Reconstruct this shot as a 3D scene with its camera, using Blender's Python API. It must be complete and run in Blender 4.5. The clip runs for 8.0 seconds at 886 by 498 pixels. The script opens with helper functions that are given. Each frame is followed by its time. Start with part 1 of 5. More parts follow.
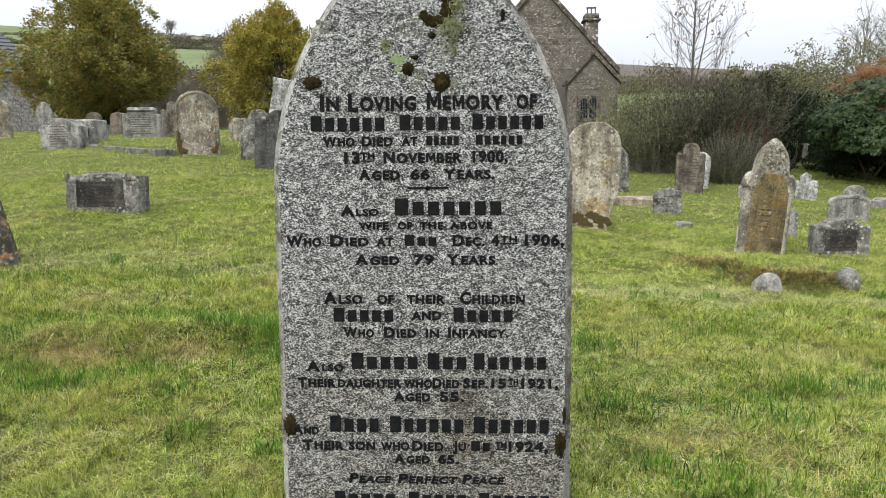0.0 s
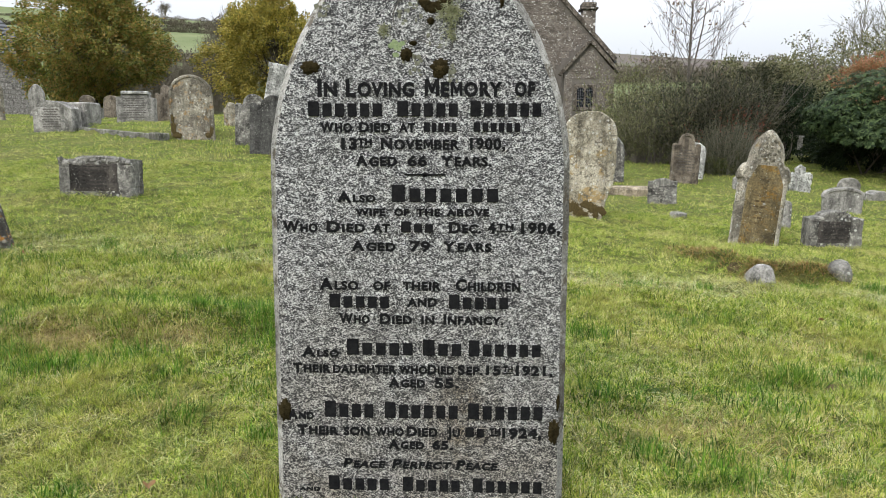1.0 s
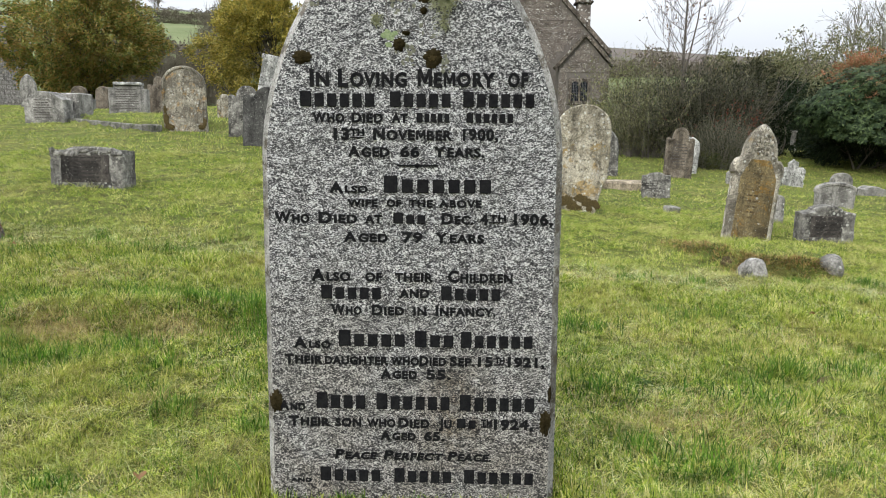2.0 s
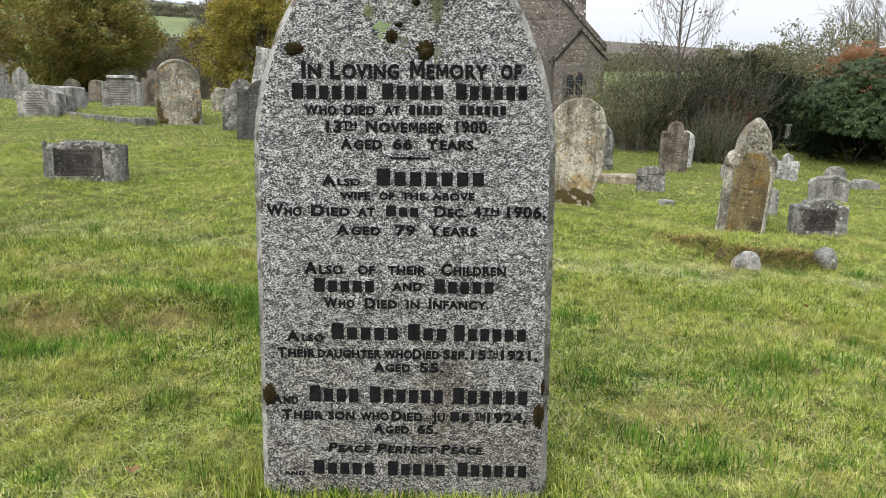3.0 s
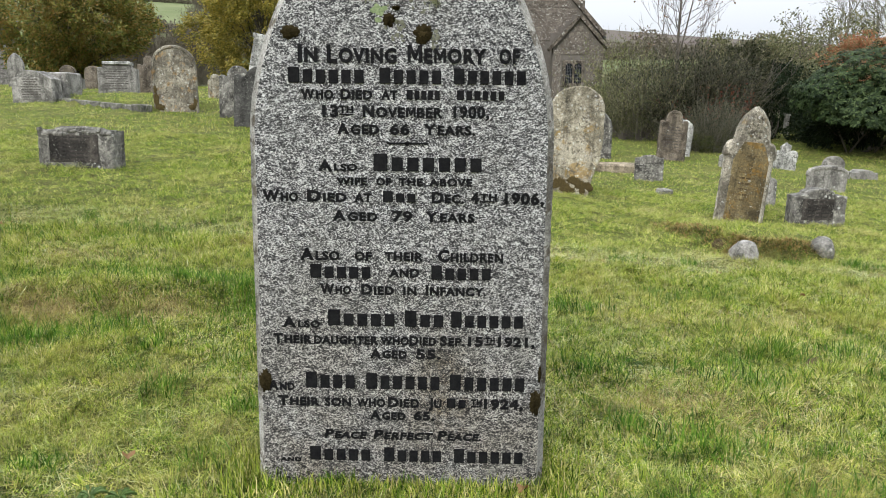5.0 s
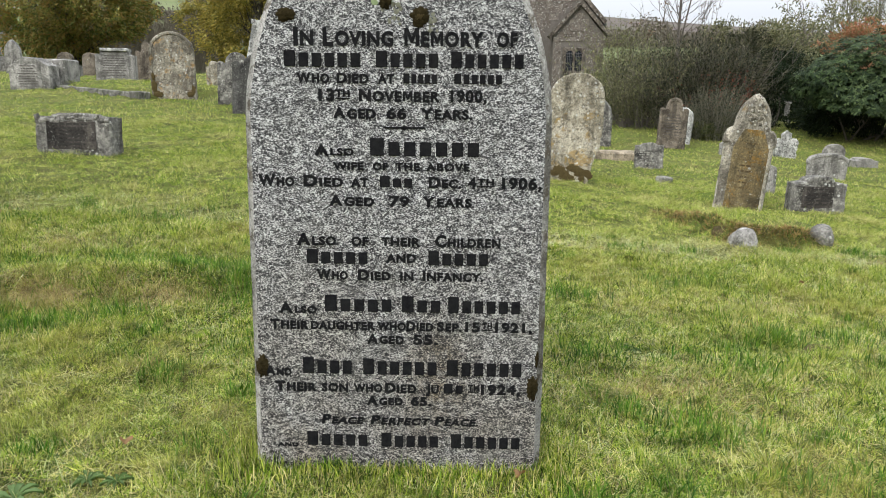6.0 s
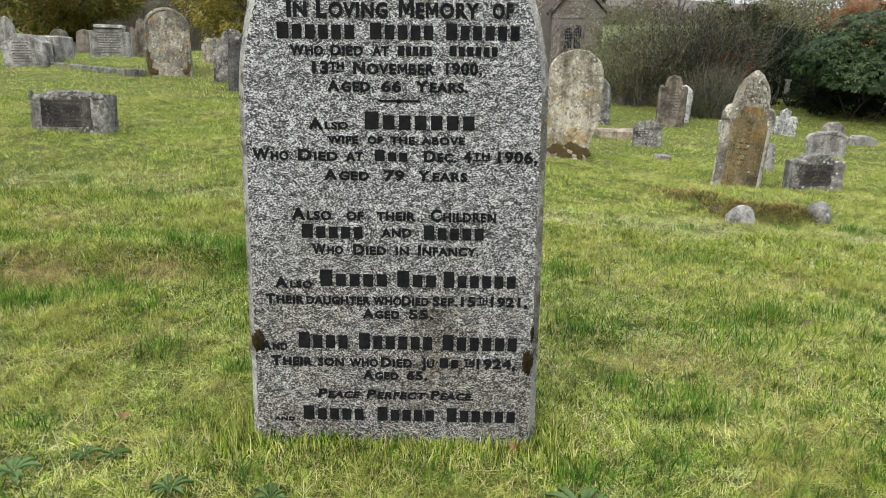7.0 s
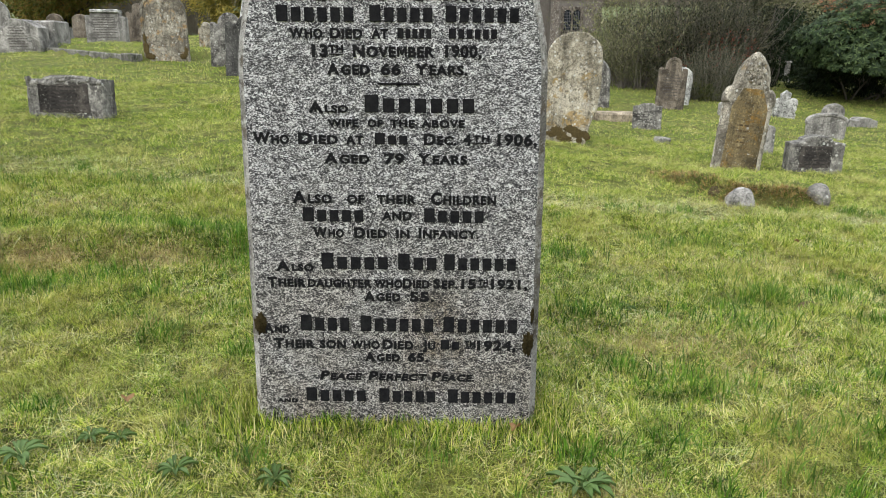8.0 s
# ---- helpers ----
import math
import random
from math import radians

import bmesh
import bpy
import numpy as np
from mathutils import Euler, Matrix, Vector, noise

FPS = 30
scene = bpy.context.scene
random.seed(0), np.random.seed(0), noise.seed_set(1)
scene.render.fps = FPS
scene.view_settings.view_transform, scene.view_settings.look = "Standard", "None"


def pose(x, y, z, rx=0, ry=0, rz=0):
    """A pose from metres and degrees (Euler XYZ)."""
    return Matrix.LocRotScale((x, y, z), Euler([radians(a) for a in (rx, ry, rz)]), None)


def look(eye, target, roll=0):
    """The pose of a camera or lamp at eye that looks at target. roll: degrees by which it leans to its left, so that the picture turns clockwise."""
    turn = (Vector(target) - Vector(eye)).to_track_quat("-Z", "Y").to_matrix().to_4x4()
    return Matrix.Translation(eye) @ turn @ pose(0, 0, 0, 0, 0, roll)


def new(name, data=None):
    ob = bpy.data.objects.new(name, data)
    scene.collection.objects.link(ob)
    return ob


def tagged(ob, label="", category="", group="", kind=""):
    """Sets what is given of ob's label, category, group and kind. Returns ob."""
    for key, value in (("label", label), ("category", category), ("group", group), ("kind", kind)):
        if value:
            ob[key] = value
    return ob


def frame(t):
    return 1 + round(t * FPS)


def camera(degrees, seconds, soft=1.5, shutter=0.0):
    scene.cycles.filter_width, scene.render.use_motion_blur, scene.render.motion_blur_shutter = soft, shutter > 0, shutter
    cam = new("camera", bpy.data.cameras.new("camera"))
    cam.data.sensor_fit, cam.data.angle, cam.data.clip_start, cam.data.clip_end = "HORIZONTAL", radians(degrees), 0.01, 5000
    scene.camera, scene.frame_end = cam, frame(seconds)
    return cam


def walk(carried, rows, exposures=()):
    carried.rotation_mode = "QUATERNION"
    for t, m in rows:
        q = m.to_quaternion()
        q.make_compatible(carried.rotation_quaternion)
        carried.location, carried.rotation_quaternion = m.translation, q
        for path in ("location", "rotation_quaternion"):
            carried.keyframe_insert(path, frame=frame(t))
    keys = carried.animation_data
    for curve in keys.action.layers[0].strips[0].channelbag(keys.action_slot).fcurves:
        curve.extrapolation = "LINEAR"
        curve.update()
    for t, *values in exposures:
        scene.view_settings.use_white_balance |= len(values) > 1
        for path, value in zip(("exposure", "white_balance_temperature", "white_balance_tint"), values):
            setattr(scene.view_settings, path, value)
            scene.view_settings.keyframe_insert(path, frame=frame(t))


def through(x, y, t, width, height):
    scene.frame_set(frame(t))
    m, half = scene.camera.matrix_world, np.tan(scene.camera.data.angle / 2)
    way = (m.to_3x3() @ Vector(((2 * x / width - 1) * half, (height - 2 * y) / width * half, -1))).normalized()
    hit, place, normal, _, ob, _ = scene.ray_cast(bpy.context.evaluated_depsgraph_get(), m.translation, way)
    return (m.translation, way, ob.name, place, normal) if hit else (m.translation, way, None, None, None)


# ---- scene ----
cam = camera(66.1, 8.0, soft=0.8)
PATH = [
    (0, (0.128, -1.608, 0.943), (0.032, 0.37, 0.662), -0.6),
    (0.5, (0.125, -1.608, 0.941), (0.035, 0.368, 0.643), -0.3),
    (1, (0.123, -1.61, 0.941), (0.044, 0.363, 0.625), 0.1),
    (1.5, (0.125, -1.609, 0.938), (0.055, 0.363, 0.612), 0.3),
    (3, (0.133, -1.603, 0.932), (0.085, 0.365, 0.58), 0.4),
    (3.5, (0.137, -1.601, 0.93), (0.09, 0.366, 0.571), 0.3),
    (4, (0.135, -1.599, 0.928), (0.091, 0.367, 0.562), 0.4),
    (4.5, (0.133, -1.597, 0.927), (0.091, 0.367, 0.552), 0.6),
    (6, (0.14, -1.59, 0.916), (0.101, 0.366, 0.498), 0.7),
    (6.5, (0.144, -1.586, 0.911), (0.107, 0.363, 0.463), 0.8),
    (7, (0.147, -1.588, 0.904), (0.114, 0.354, 0.427), 0.7),
    (7.5, (0.149, -1.591, 0.902), (0.116, 0.345, 0.4), 0.5),
    (8, (0.145, -1.599, 0.902), (0.114, 0.332, 0.381), 0.4),
]
walk(cam, [(t, look(eye, target, roll)) for t, eye, target, roll in PATH], [(0, 0.64), (8, 0.66)])

# ---- sky and sun: a bright overcast day ----
world = bpy.data.worlds.new("overcast_sky")
scene.world = world
world.use_nodes = True
wn = world.node_tree
wn.nodes.clear()
sky = wn.nodes.new("ShaderNodeTexSky")
sky.sky_type = "NISHITA"
sky.sun_disc = False
sky.sun_elevation, sky.sun_rotation = radians(38), radians(215)
sky.air_density, sky.dust_density, sky.ozone_density = 1.0, 4.0, 1.0
veil = wn.nodes.new("ShaderNodeHueSaturation")
veil.inputs["Saturation"].default_value = 0.22
cloud = wn.nodes.new("ShaderNodeMix")
cloud.data_type = "RGBA"
cloud.inputs["Factor"].default_value = 0.86
# an overcast sky is darkest at the horizon and brightest overhead
wtc = wn.nodes.new("ShaderNodeTexCoord")
wsep = wn.nodes.new("ShaderNodeSeparateXYZ")
wlift = wn.nodes.new("ShaderNodeMapRange")
wlift.inputs["To Min"].default_value, wlift.inputs["To Max"].default_value = 0.31, 1.92
wtint = wn.nodes.new("ShaderNodeVectorMath")
wtint.operation = "SCALE"
wtint.inputs[0].default_value = (8.05, 8.5, 9.25)
wn.links.new(wtc.outputs["Generated"], wsep.inputs[0])
wn.links.new(wsep.outputs[2], wlift.inputs["Value"])
wn.links.new(wlift.outputs[0], wtint.inputs["Scale"])
wn.links.new(wtint.outputs[0], cloud.inputs["B"])
back = wn.nodes.new("ShaderNodeBackground")
back.inputs["Strength"].default_value = 0.14
wout = wn.nodes.new("ShaderNodeOutputWorld")
wn.links.new(sky.outputs[0], veil.inputs["Color"])
wn.links.new(veil.outputs[0], cloud.inputs["A"])
wn.links.new(cloud.outputs["Result"], back.inputs["Color"])
wn.links.new(back.outputs[0], wout.inputs[0])
sun_data = bpy.data.lights.new("sun", "SUN")
sun_data.energy, sun_data.angle, sun_data.color = 1.5, radians(22), (1.0, 0.97, 0.92)
sun = new("sun", sun_data)
sun.matrix_world = look((-14, -20, 20), (0, 0, 0))


# ---- materials ----
class Shade:
    """A node material under construction."""

    def __init__(self, name, rough=0.9, spec=0.3):
        self.mat = bpy.data.materials.new(name)
        self.mat.use_nodes = True
        self.nt = self.mat.node_tree
        self.bsdf = self.nt.nodes["Principled BSDF"]
        self.bsdf.inputs["Roughness"].default_value = rough
        self.bsdf.inputs["Specular IOR Level"].default_value = spec
        self.out = self.nt.nodes["Material Output"]
        self._coord = None

    def node(self, kind, **sets):
        n = self.nt.nodes.new(kind)
        for k, v in sets.items():
            n.inputs[k].default_value = v
        return n

    def link(self, a, b):
        self.nt.links.new(a, b)

    def coord(self, world_space=False):
        """Object coordinates moved by the object's own random number, or world position."""
        if self._coord is None:
            if world_space:
                self._coord = self.nt.nodes.new("ShaderNodeNewGeometry").outputs["Position"]
            else:
                tc, info = self.nt.nodes.new("ShaderNodeTexCoord"), self.nt.nodes.new("ShaderNodeObjectInfo")
                mul = self.nt.nodes.new("ShaderNodeMath")
                mul.operation = "MULTIPLY"
                mul.inputs[1].default_value = 37.0
                add = self.nt.nodes.new("ShaderNodeVectorMath")
                self.link(info.outputs["Random"], mul.inputs[0])
                self.link(tc.outputs["Object"], add.inputs[0])
                self.link(mul.outputs[0], add.inputs[1])
                self._coord = add.outputs[0]
        return self._coord

    def noise(self, scale, detail=4.0, rough=0.6, distort=0.0):
        n = self.node("ShaderNodeTexNoise", Scale=scale, Detail=detail, Roughness=rough, Distortion=distort)
        self.link(self.coord(), n.inputs["Vector"])
        return n.outputs["Fac"]

    def cells(self, scale, what="Color", rand=1.0):
        n = self.node("ShaderNodeTexVoronoi", Scale=scale, Randomness=rand)
        self.link(self.coord(), n.inputs["Vector"])
        return n.outputs[what]

    def ramp(self, fac, *stops):
        n = self.nt.nodes.new("ShaderNodeValToRGB")
        el = n.color_ramp.elements
        while len(el) < len(stops):
            el.new(0.5)
        for e, (p, c) in zip(el, stops):
            e.position = p
            e.color = (c, c, c, 1) if isinstance(c, (int, float)) else (*c, 1)
        self.link(fac, n.inputs[0])
        return n.outputs[0]

    def mix(self, fac, a, b, mode="MIX"):
        n = self.nt.nodes.new("ShaderNodeMix")
        n.data_type, n.blend_type = "RGBA", mode
        for sock, v in (("Factor", fac), ("A", a), ("B", b)):
            if isinstance(v, tuple):
                n.inputs[sock].default_value = (*v, 1)
            elif isinstance(v, (int, float)):
                n.inputs[sock].default_value = v
            else:
                self.link(v, n.inputs[sock])
        return n.outputs["Result"]

    def math(self, op, a, b=0.0):
        n = self.nt.nodes.new("ShaderNodeMath")
        n.operation = op
        for i, v in enumerate((a, b)):
            if isinstance(v, (int, float)):
                n.inputs[i].default_value = v
            else:
                self.link(v, n.inputs[i])
        return n.outputs[0]

    def axis(self, i):
        n = self.nt.nodes.new("ShaderNodeSeparateXYZ")
        self.link(self.coord(), n.inputs[0])
        return n.outputs[i]

    def island(self):
        return self.nt.nodes.new("ShaderNodeNewGeometry").outputs["Random Per Island"]

    def bump(self, height, strength=0.5, distance=0.01):
        n = self.node("ShaderNodeBump", Strength=strength, Distance=distance)
        self.link(height, n.inputs["Height"])
        self.link(n.outputs[0], self.bsdf.inputs["Normal"])
        return self

    def done(self, colour):
        if isinstance(colour, tuple):
            self.bsdf.inputs["Base Color"].default_value = (*colour, 1)
        else:
            self.link(colour, self.bsdf.inputs["Base Color"])
        return self.mat


def granite():
    s = Shade("grey_granite", 0.7, 0.25)
    s.coord(world_space=True)
    warp = s.node("ShaderNodeTexNoise", Scale=230.0, Detail=2.0)
    s.link(s.coord(), warp.inputs["Vector"])
    mixv = s.nt.nodes.new("ShaderNodeVectorMath")
    mixv.operation = "MULTIPLY_ADD"
    mixv.inputs[1].default_value = (0.008, 0.008, 0.008)
    s.link(warp.outputs["Color"], mixv.inputs[0])
    s.link(s.coord(), mixv.inputs[2])
    s._coord = mixv.outputs[0]
    # ragged dark flecks of mica and hornblende in pale feldspar, drawn out along one slanting way
    turn = s.node("ShaderNodeMapping", Rotation=(0.0, radians(24), 0.0), Scale=(0.62, 1.0, 1.18))
    s.link(s.coord(), turn.inputs["Vector"])
    flat, s._coord = s._coord, turn.outputs["Vector"]
    fleck = s.math("ADD", s.noise(335.0, 2.5, 0.6), s.math("MULTIPLY", s.math("SUBTRACT", s.noise(95.0, 2.0, 0.5), 0.5), 0.30))
    base = s.ramp(fleck, (0.40, (0.012, 0.012, 0.013)), (0.46, (0.045, 0.045, 0.047)), (0.505, (0.125, 0.123, 0.12)), (0.55, (0.265, 0.263, 0.255)), (0.63, (0.545, 0.545, 0.53)))
    s._coord = flat
    base = s.mix(s.ramp(s.noise(420.0, 2.0), (0.60, 0.0), (0.66, 0.75)), base, (0.02, 0.02, 0.022))
    # algae and rain-splash in irregular streaks, thicker in the lower third
    low = s.math("MULTIPLY", s.ramp(s.axis(2), (0.0, 1.0), (0.70, 0.0)), s.ramp(s.noise(4.0, 6.0, 0.65, 0.6), (0.36, 0.25), (0.60, 1.0)))
    base = s.mix(s.math("MULTIPLY", low, 0.85), base, s.mix(1.0, base, (0.66, 0.58, 0.47), "MULTIPLY"))
    # a brown smear that ran down below the last names
    smear = s.math("MULTIPLY", s.ramp(s.math("ABSOLUTE", s.math("SUBTRACT", s.axis(0), 0.115)), (0.02, 1.0), (0.11, 0.0)), s.ramp(s.math("ABSOLUTE", s.math("SUBTRACT", s.axis(2), 0.25)), (0.06, 1.0), (0.20, 0.0)))
    smear = s.math("MULTIPLY", smear, s.ramp(s.noise(26.0, 5.0, 0.7), (0.40, 0.2), (0.58, 1.0)))
    base = s.mix(s.math("MULTIPLY", smear, 0.9), base, s.mix(1.0, base, (0.48, 0.40, 0.30), "MULTIPLY"))
    grime = s.ramp(s.noise(7.0, 6.0, 0.7), (0.52, 0.0), (0.75, 0.4))
    base = s.mix(grime, base, (0.11, 0.108, 0.09))
    s.bump(s.noise(190.0, 4.0), 0.35, 0.002)
    return s.done(base)


def old_stone(name, dark, light, spots=(), crust=None, crust_at=0.6, pale=0.62, grain=38.0, stain=None, rosette=17.0):
    """Weathered stone: two tones, grain, pale lichen rosettes, coloured patches (colour, scale, threshold), a dark or pale crust."""
    s = Shade(name, 0.95, 0.1)
    dark, light = tuple(v * 0.62 for v in dark), tuple(v * 0.86 for v in light)
    c = s.mix(s.ramp(s.noise(4.0, 7.0, 0.75, 0.5), (0.42, 0.0), (0.58, 1.0)), dark, light)
    c = s.mix(0.75, c, s.ramp(s.noise(grain * 1.6, 6.0, 0.85), (0.38, 0.35), (0.5, 0.95), (0.62, 1.5)), "MULTIPLY")
    if stain:
        c = s.mix(s.math("MULTIPLY", s.ramp(s.noise(3.2, 5.0, 0.6, 0.8), (0.46, 0.0), (0.6, 1.0)), 0.85), c, stain)
    for col, scale, at in spots:
        c = s.mix(s.ramp(s.noise(scale, 8.0, 0.78, 0.3), (at - 0.05, 0.0), (at, 0.8)), c, tuple(v * 0.8 for v in col))
    if crust:
        c = s.mix(s.ramp(s.noise(18.0, 9.0, 0.82), (crust_at - 0.075, 0.0), (crust_at - 0.035, 0.9)), c, crust)
    ros = s.math("MULTIPLY", s.ramp(s.cells(rosette, "Distance"), (0.18, 1.0), (0.27, 0.0)), s.ramp(s.noise(rosette * 0.35, 4.0), (pale - 0.14, 0.0), (pale - 0.04, 1.0)))
    ros = s.math("MULTIPLY", ros, s.ramp(s.noise(rosette * 3.5, 4.0, 0.8), (0.40, 0.0), (0.52, 1.0)))
    c = s.mix(s.math("MULTIPLY", ros, 0.85), c, (0.46, 0.46, 0.42))
    # rain streaks run down the face, and small pale and black specks sit on it
    run = s.node("ShaderNodeMapping", Scale=(9.0, 9.0, 1.1))
    s.link(s.coord(), run.inputs["Vector"])
    streak = s.node("ShaderNodeTexNoise", Scale=1.0, Detail=5.0, Roughness=0.65)
    s.link(run.outputs["Vector"], streak.inputs["Vector"])
    c = s.mix(0.8, c, s.ramp(streak.outputs["Fac"], (0.36, 0.5), (0.5, 1.0), (0.64, 1.4)), "MULTIPLY")
    speck = s.math("MULTIPLY", s.ramp(s.cells(rosette * 3.3, "Distance"), (0.20, 1.0), (0.34, 0.0)), s.ramp(s.noise(rosette * 0.9, 3.0), (0.50, 0.0), (0.56, 1.0)))
    speck = s.math("MULTIPLY", speck, s.ramp(s.noise(rosette * 6.0, 3.0, 0.8), (0.44, 0.0), (0.56, 1.0)))
    c = s.mix(s.math("MULTIPLY", speck, 0.6), c, (0.46, 0.46, 0.41))
    c = s.mix(s.ramp(s.noise(rosette * 5.0, 4.0, 0.7), (0.60, 0.0), (0.66, 0.75)), c, (0.03, 0.028, 0.024))
    h = s.math("ADD", s.noise(30.0, 9.0, 0.8), s.math("MULTIPLY", ros, 0.3))
    s.bump(h, 1.0, 0.012)
    return s.done(c)


def plain(name, a, b, scale=20.0, rough=0.9, spec=0.2, bump=0.4, dist=0.004):
    s = Shade(name, rough, spec)
    c = s.mix(s.ramp(s.noise(scale, 6.0, 0.65), (0.3, 0.0), (0.7, 1.0)), a, b)
    c = s.mix(0.35, c, s.ramp(s.noise(scale * 7, 3.0), (0.3, 0.5), (0.7, 1.3)), "MULTIPLY")
    s.bump(s.noise(scale * 4, 5.0), bump, dist)
    return s.done(c)


def foliage(name, *tones, rough=0.55, through=0.3, spec=0.35, turning=None):
    """Leaves whose tones vary from leaf to leaf; some light passes through them."""
    s = Shade(name, rough, spec)
    n = len(tones)
    c = s.ramp(s.island(), *[((i + 0.5) / n, t) for i, t in enumerate(tones)])
    c = s.mix(0.5, c, s.ramp(s.noise(1.3, 3.0), (0.3, 0.6), (0.7, 1.35)), "MULTIPLY")
    if turning:
        # whole sprays that have turned colour
        c = s.mix(s.ramp(s.noise(1.1, 4.0, 0.7), (0.53, 0.0), (0.66, 0.55)), c, turning)
    tr = s.nt.nodes.new("ShaderNodeBsdfTranslucent")
    s.link(c, tr.inputs["Color"])
    mx = s.nt.nodes.new("ShaderNodeMixShader")
    mx.inputs[0].default_value = through
    s.link(s.bsdf.outputs[0], mx.inputs[1])
    s.link(tr.outputs[0], mx.inputs[2])
    s.link(mx.outputs[0], s.out.inputs["Surface"])
    return s.done(c)


def grass_blades(name, *tones, patch=(0.37, 0.33, 0.095)):
    """Blades vary one by one and in patches of yellower, drier growth."""
    s = Shade(name, 0.5, 0.13)
    s.coord(world_space=True)
    n = len(tones)
    c = s.ramp(s.island(), *[((i + 0.5) / n, t) for i, t in enumerate(tones)])
    dry = s.ramp(s.noise(1.5, 6.0, 0.72, 0.5), (0.49, 0.0), (0.65, 0.55))
    c = s.mix(dry, c, patch)
    lush = s.ramp(s.noise(2.3, 6.0, 0.7, 0.8), (0.46, 0.0), (0.62, 0.7))
    c = s.mix(lush, c, s.mix(1.0, c, (0.58, 0.72, 0.42), "MULTIPLY"))
    c = s.mix(0.9, c, s.ramp(s.noise(14.0, 6.0, 0.85, 0.5), (0.38, 0.38), (0.49, 0.95), (0.62, 1.42)), "MULTIPLY")
    tr = s.nt.nodes.new("ShaderNodeBsdfTranslucent")
    s.link(c, tr.inputs["Color"])
    mx = s.nt.nodes.new("ShaderNodeMixShader")
    mx.inputs[0].default_value = 0.22
    s.link(s.bsdf.outputs[0], mx.inputs[1])
    s.link(tr.outputs[0], mx.inputs[2])
    s.link(mx.outputs[0], s.out.inputs["Surface"])
    return s.done(c)


def ground_shade():
    """Turf and thatch near by, pasture on the slopes, heather and bracken on the moor's flank."""
    s = Shade("turf_and_hazy_hills", 0.95, 0.1)
    s.coord(world_space=True)
    turf = s.mix(s.ramp(s.noise(1.5, 6.0, 0.72, 0.5), (0.42, 0.0), (0.66, 1.0)), (0.098, 0.132, 0.022), (0.158, 0.158, 0.043))
    turf = s.mix(s.ramp(s.noise(14.0, 6.0, 0.75), (0.40, 0.75), (0.60, 0.0)), turf, (0.05, 0.045, 0.02))
    turf = s.mix(0.6, turf, s.ramp(s.noise(70.0, 4.0, 0.8), (0.3, 0.45), (0.7, 1.4)), "MULTIPLY")
    # distance haze is mixed into the paler, greyer field and moor colours
    field = s.mix(s.ramp(s.noise(0.03, 5.0, 0.6), (0.4, 0.0), (0.6, 1.0)), (0.10, 0.122, 0.05), (0.135, 0.152, 0.07))
    moor = s.mix(s.ramp(s.noise(0.045, 7.0, 0.7), (0.4, 0.0), (0.62, 1.0)), (0.105, 0.080, 0.076), (0.095, 0.090, 0.062))
    moor = s.mix(s.ramp(s.noise(0.2, 5.0, 0.75), (0.5, 0.0), (0.62, 0.7)), moor, (0.055, 0.048, 0.042))
    edge = s.math("ADD", s.math("ADD", s.axis(0), s.math("MULTIPLY", s.axis(1), 0.12)), s.math("MULTIPLY", s.noise(0.02, 4.0), 40.0))
    east = s.ramp(s.math("MULTIPLY", edge, 0.01), (0.30, 0.0), (0.36, 1.0))
    high = s.ramp(s.math("MULTIPLY", s.axis(1), 0.001), (0.10, 0.0), (0.14, 1.0))
    hill = s.mix(s.math("MULTIPLY", east, high), field, moor)
    far = s.ramp(s.math("MULTIPLY", s.axis(1), 0.01), (0.30, 0.0), (0.42, 1.0))
    c = s.mix(far, turf, hill)
    s.bump(s.noise(24.0, 8.0, 0.75), 0.9, 0.03)
    return s.done(c)


GRANITE = granite()
LEAD = plain("blackened_lead", (0.006, 0.006, 0.007), (0.016, 0.016, 0.016), 60, 0.9, 0.03, 0.2, 0.001)
MOSS = plain("dark_brown_moss", (0.014, 0.011, 0.004), (0.055, 0.042, 0.018), 120, 1.0, 0.05, 1.0, 0.008)
MOSS_BROWN = plain("brown_moss", (0.04, 0.03, 0.012), (0.12, 0.09, 0.04), 90, 1.0, 0.05, 1.0, 0.008)
GREY_LICHEN = plain("grey_crust_lichen", (0.07, 0.07, 0.045), (0.22, 0.22, 0.165), 70, 1.0, 0.05, 1.0, 0.006)
TUFT = plain("pale_beard_lichen", (0.17, 0.18, 0.095), (0.34, 0.345, 0.21), 60, 1.0, 0.05)
LEAFY = plain("green_leaf_lichen", (0.13, 0.18, 0.08), (0.27, 0.32, 0.18), 110, 1.0, 0.05)
ARCH_STONE = old_stone("lichened_limestone", (0.20, 0.18, 0.14), (0.36, 0.33, 0.26), [((0.34, 0.20, 0.07), 7.0, 0.60)], (0.07, 0.06, 0.045), 0.60, 0.58)
ROUGH_STONE = old_stone("lichened_rough_slab", (0.26, 0.23, 0.165), (0.42, 0.38, 0.295), [((0.30, 0.20, 0.07), 5.0, 0.60)], (0.09, 0.08, 0.06), 0.60, 0.55)
CROSS_STONE = old_stone("lichened_brown_stone", (0.17, 0.152, 0.118), (0.40, 0.365, 0.29), [((0.25, 0.16, 0.05), 5.0, 0.66)], (0.07, 0.06, 0.045), 0.62, 0.54)
CROSS_PANEL = old_stone("ochre_stained_panel", (0.13, 0.105, 0.06), (0.21, 0.165, 0.085), [((0.26, 0.15, 0.035), 3.0, 0.57)], (0.36, 0.34, 0.27), 0.70, 0.75)
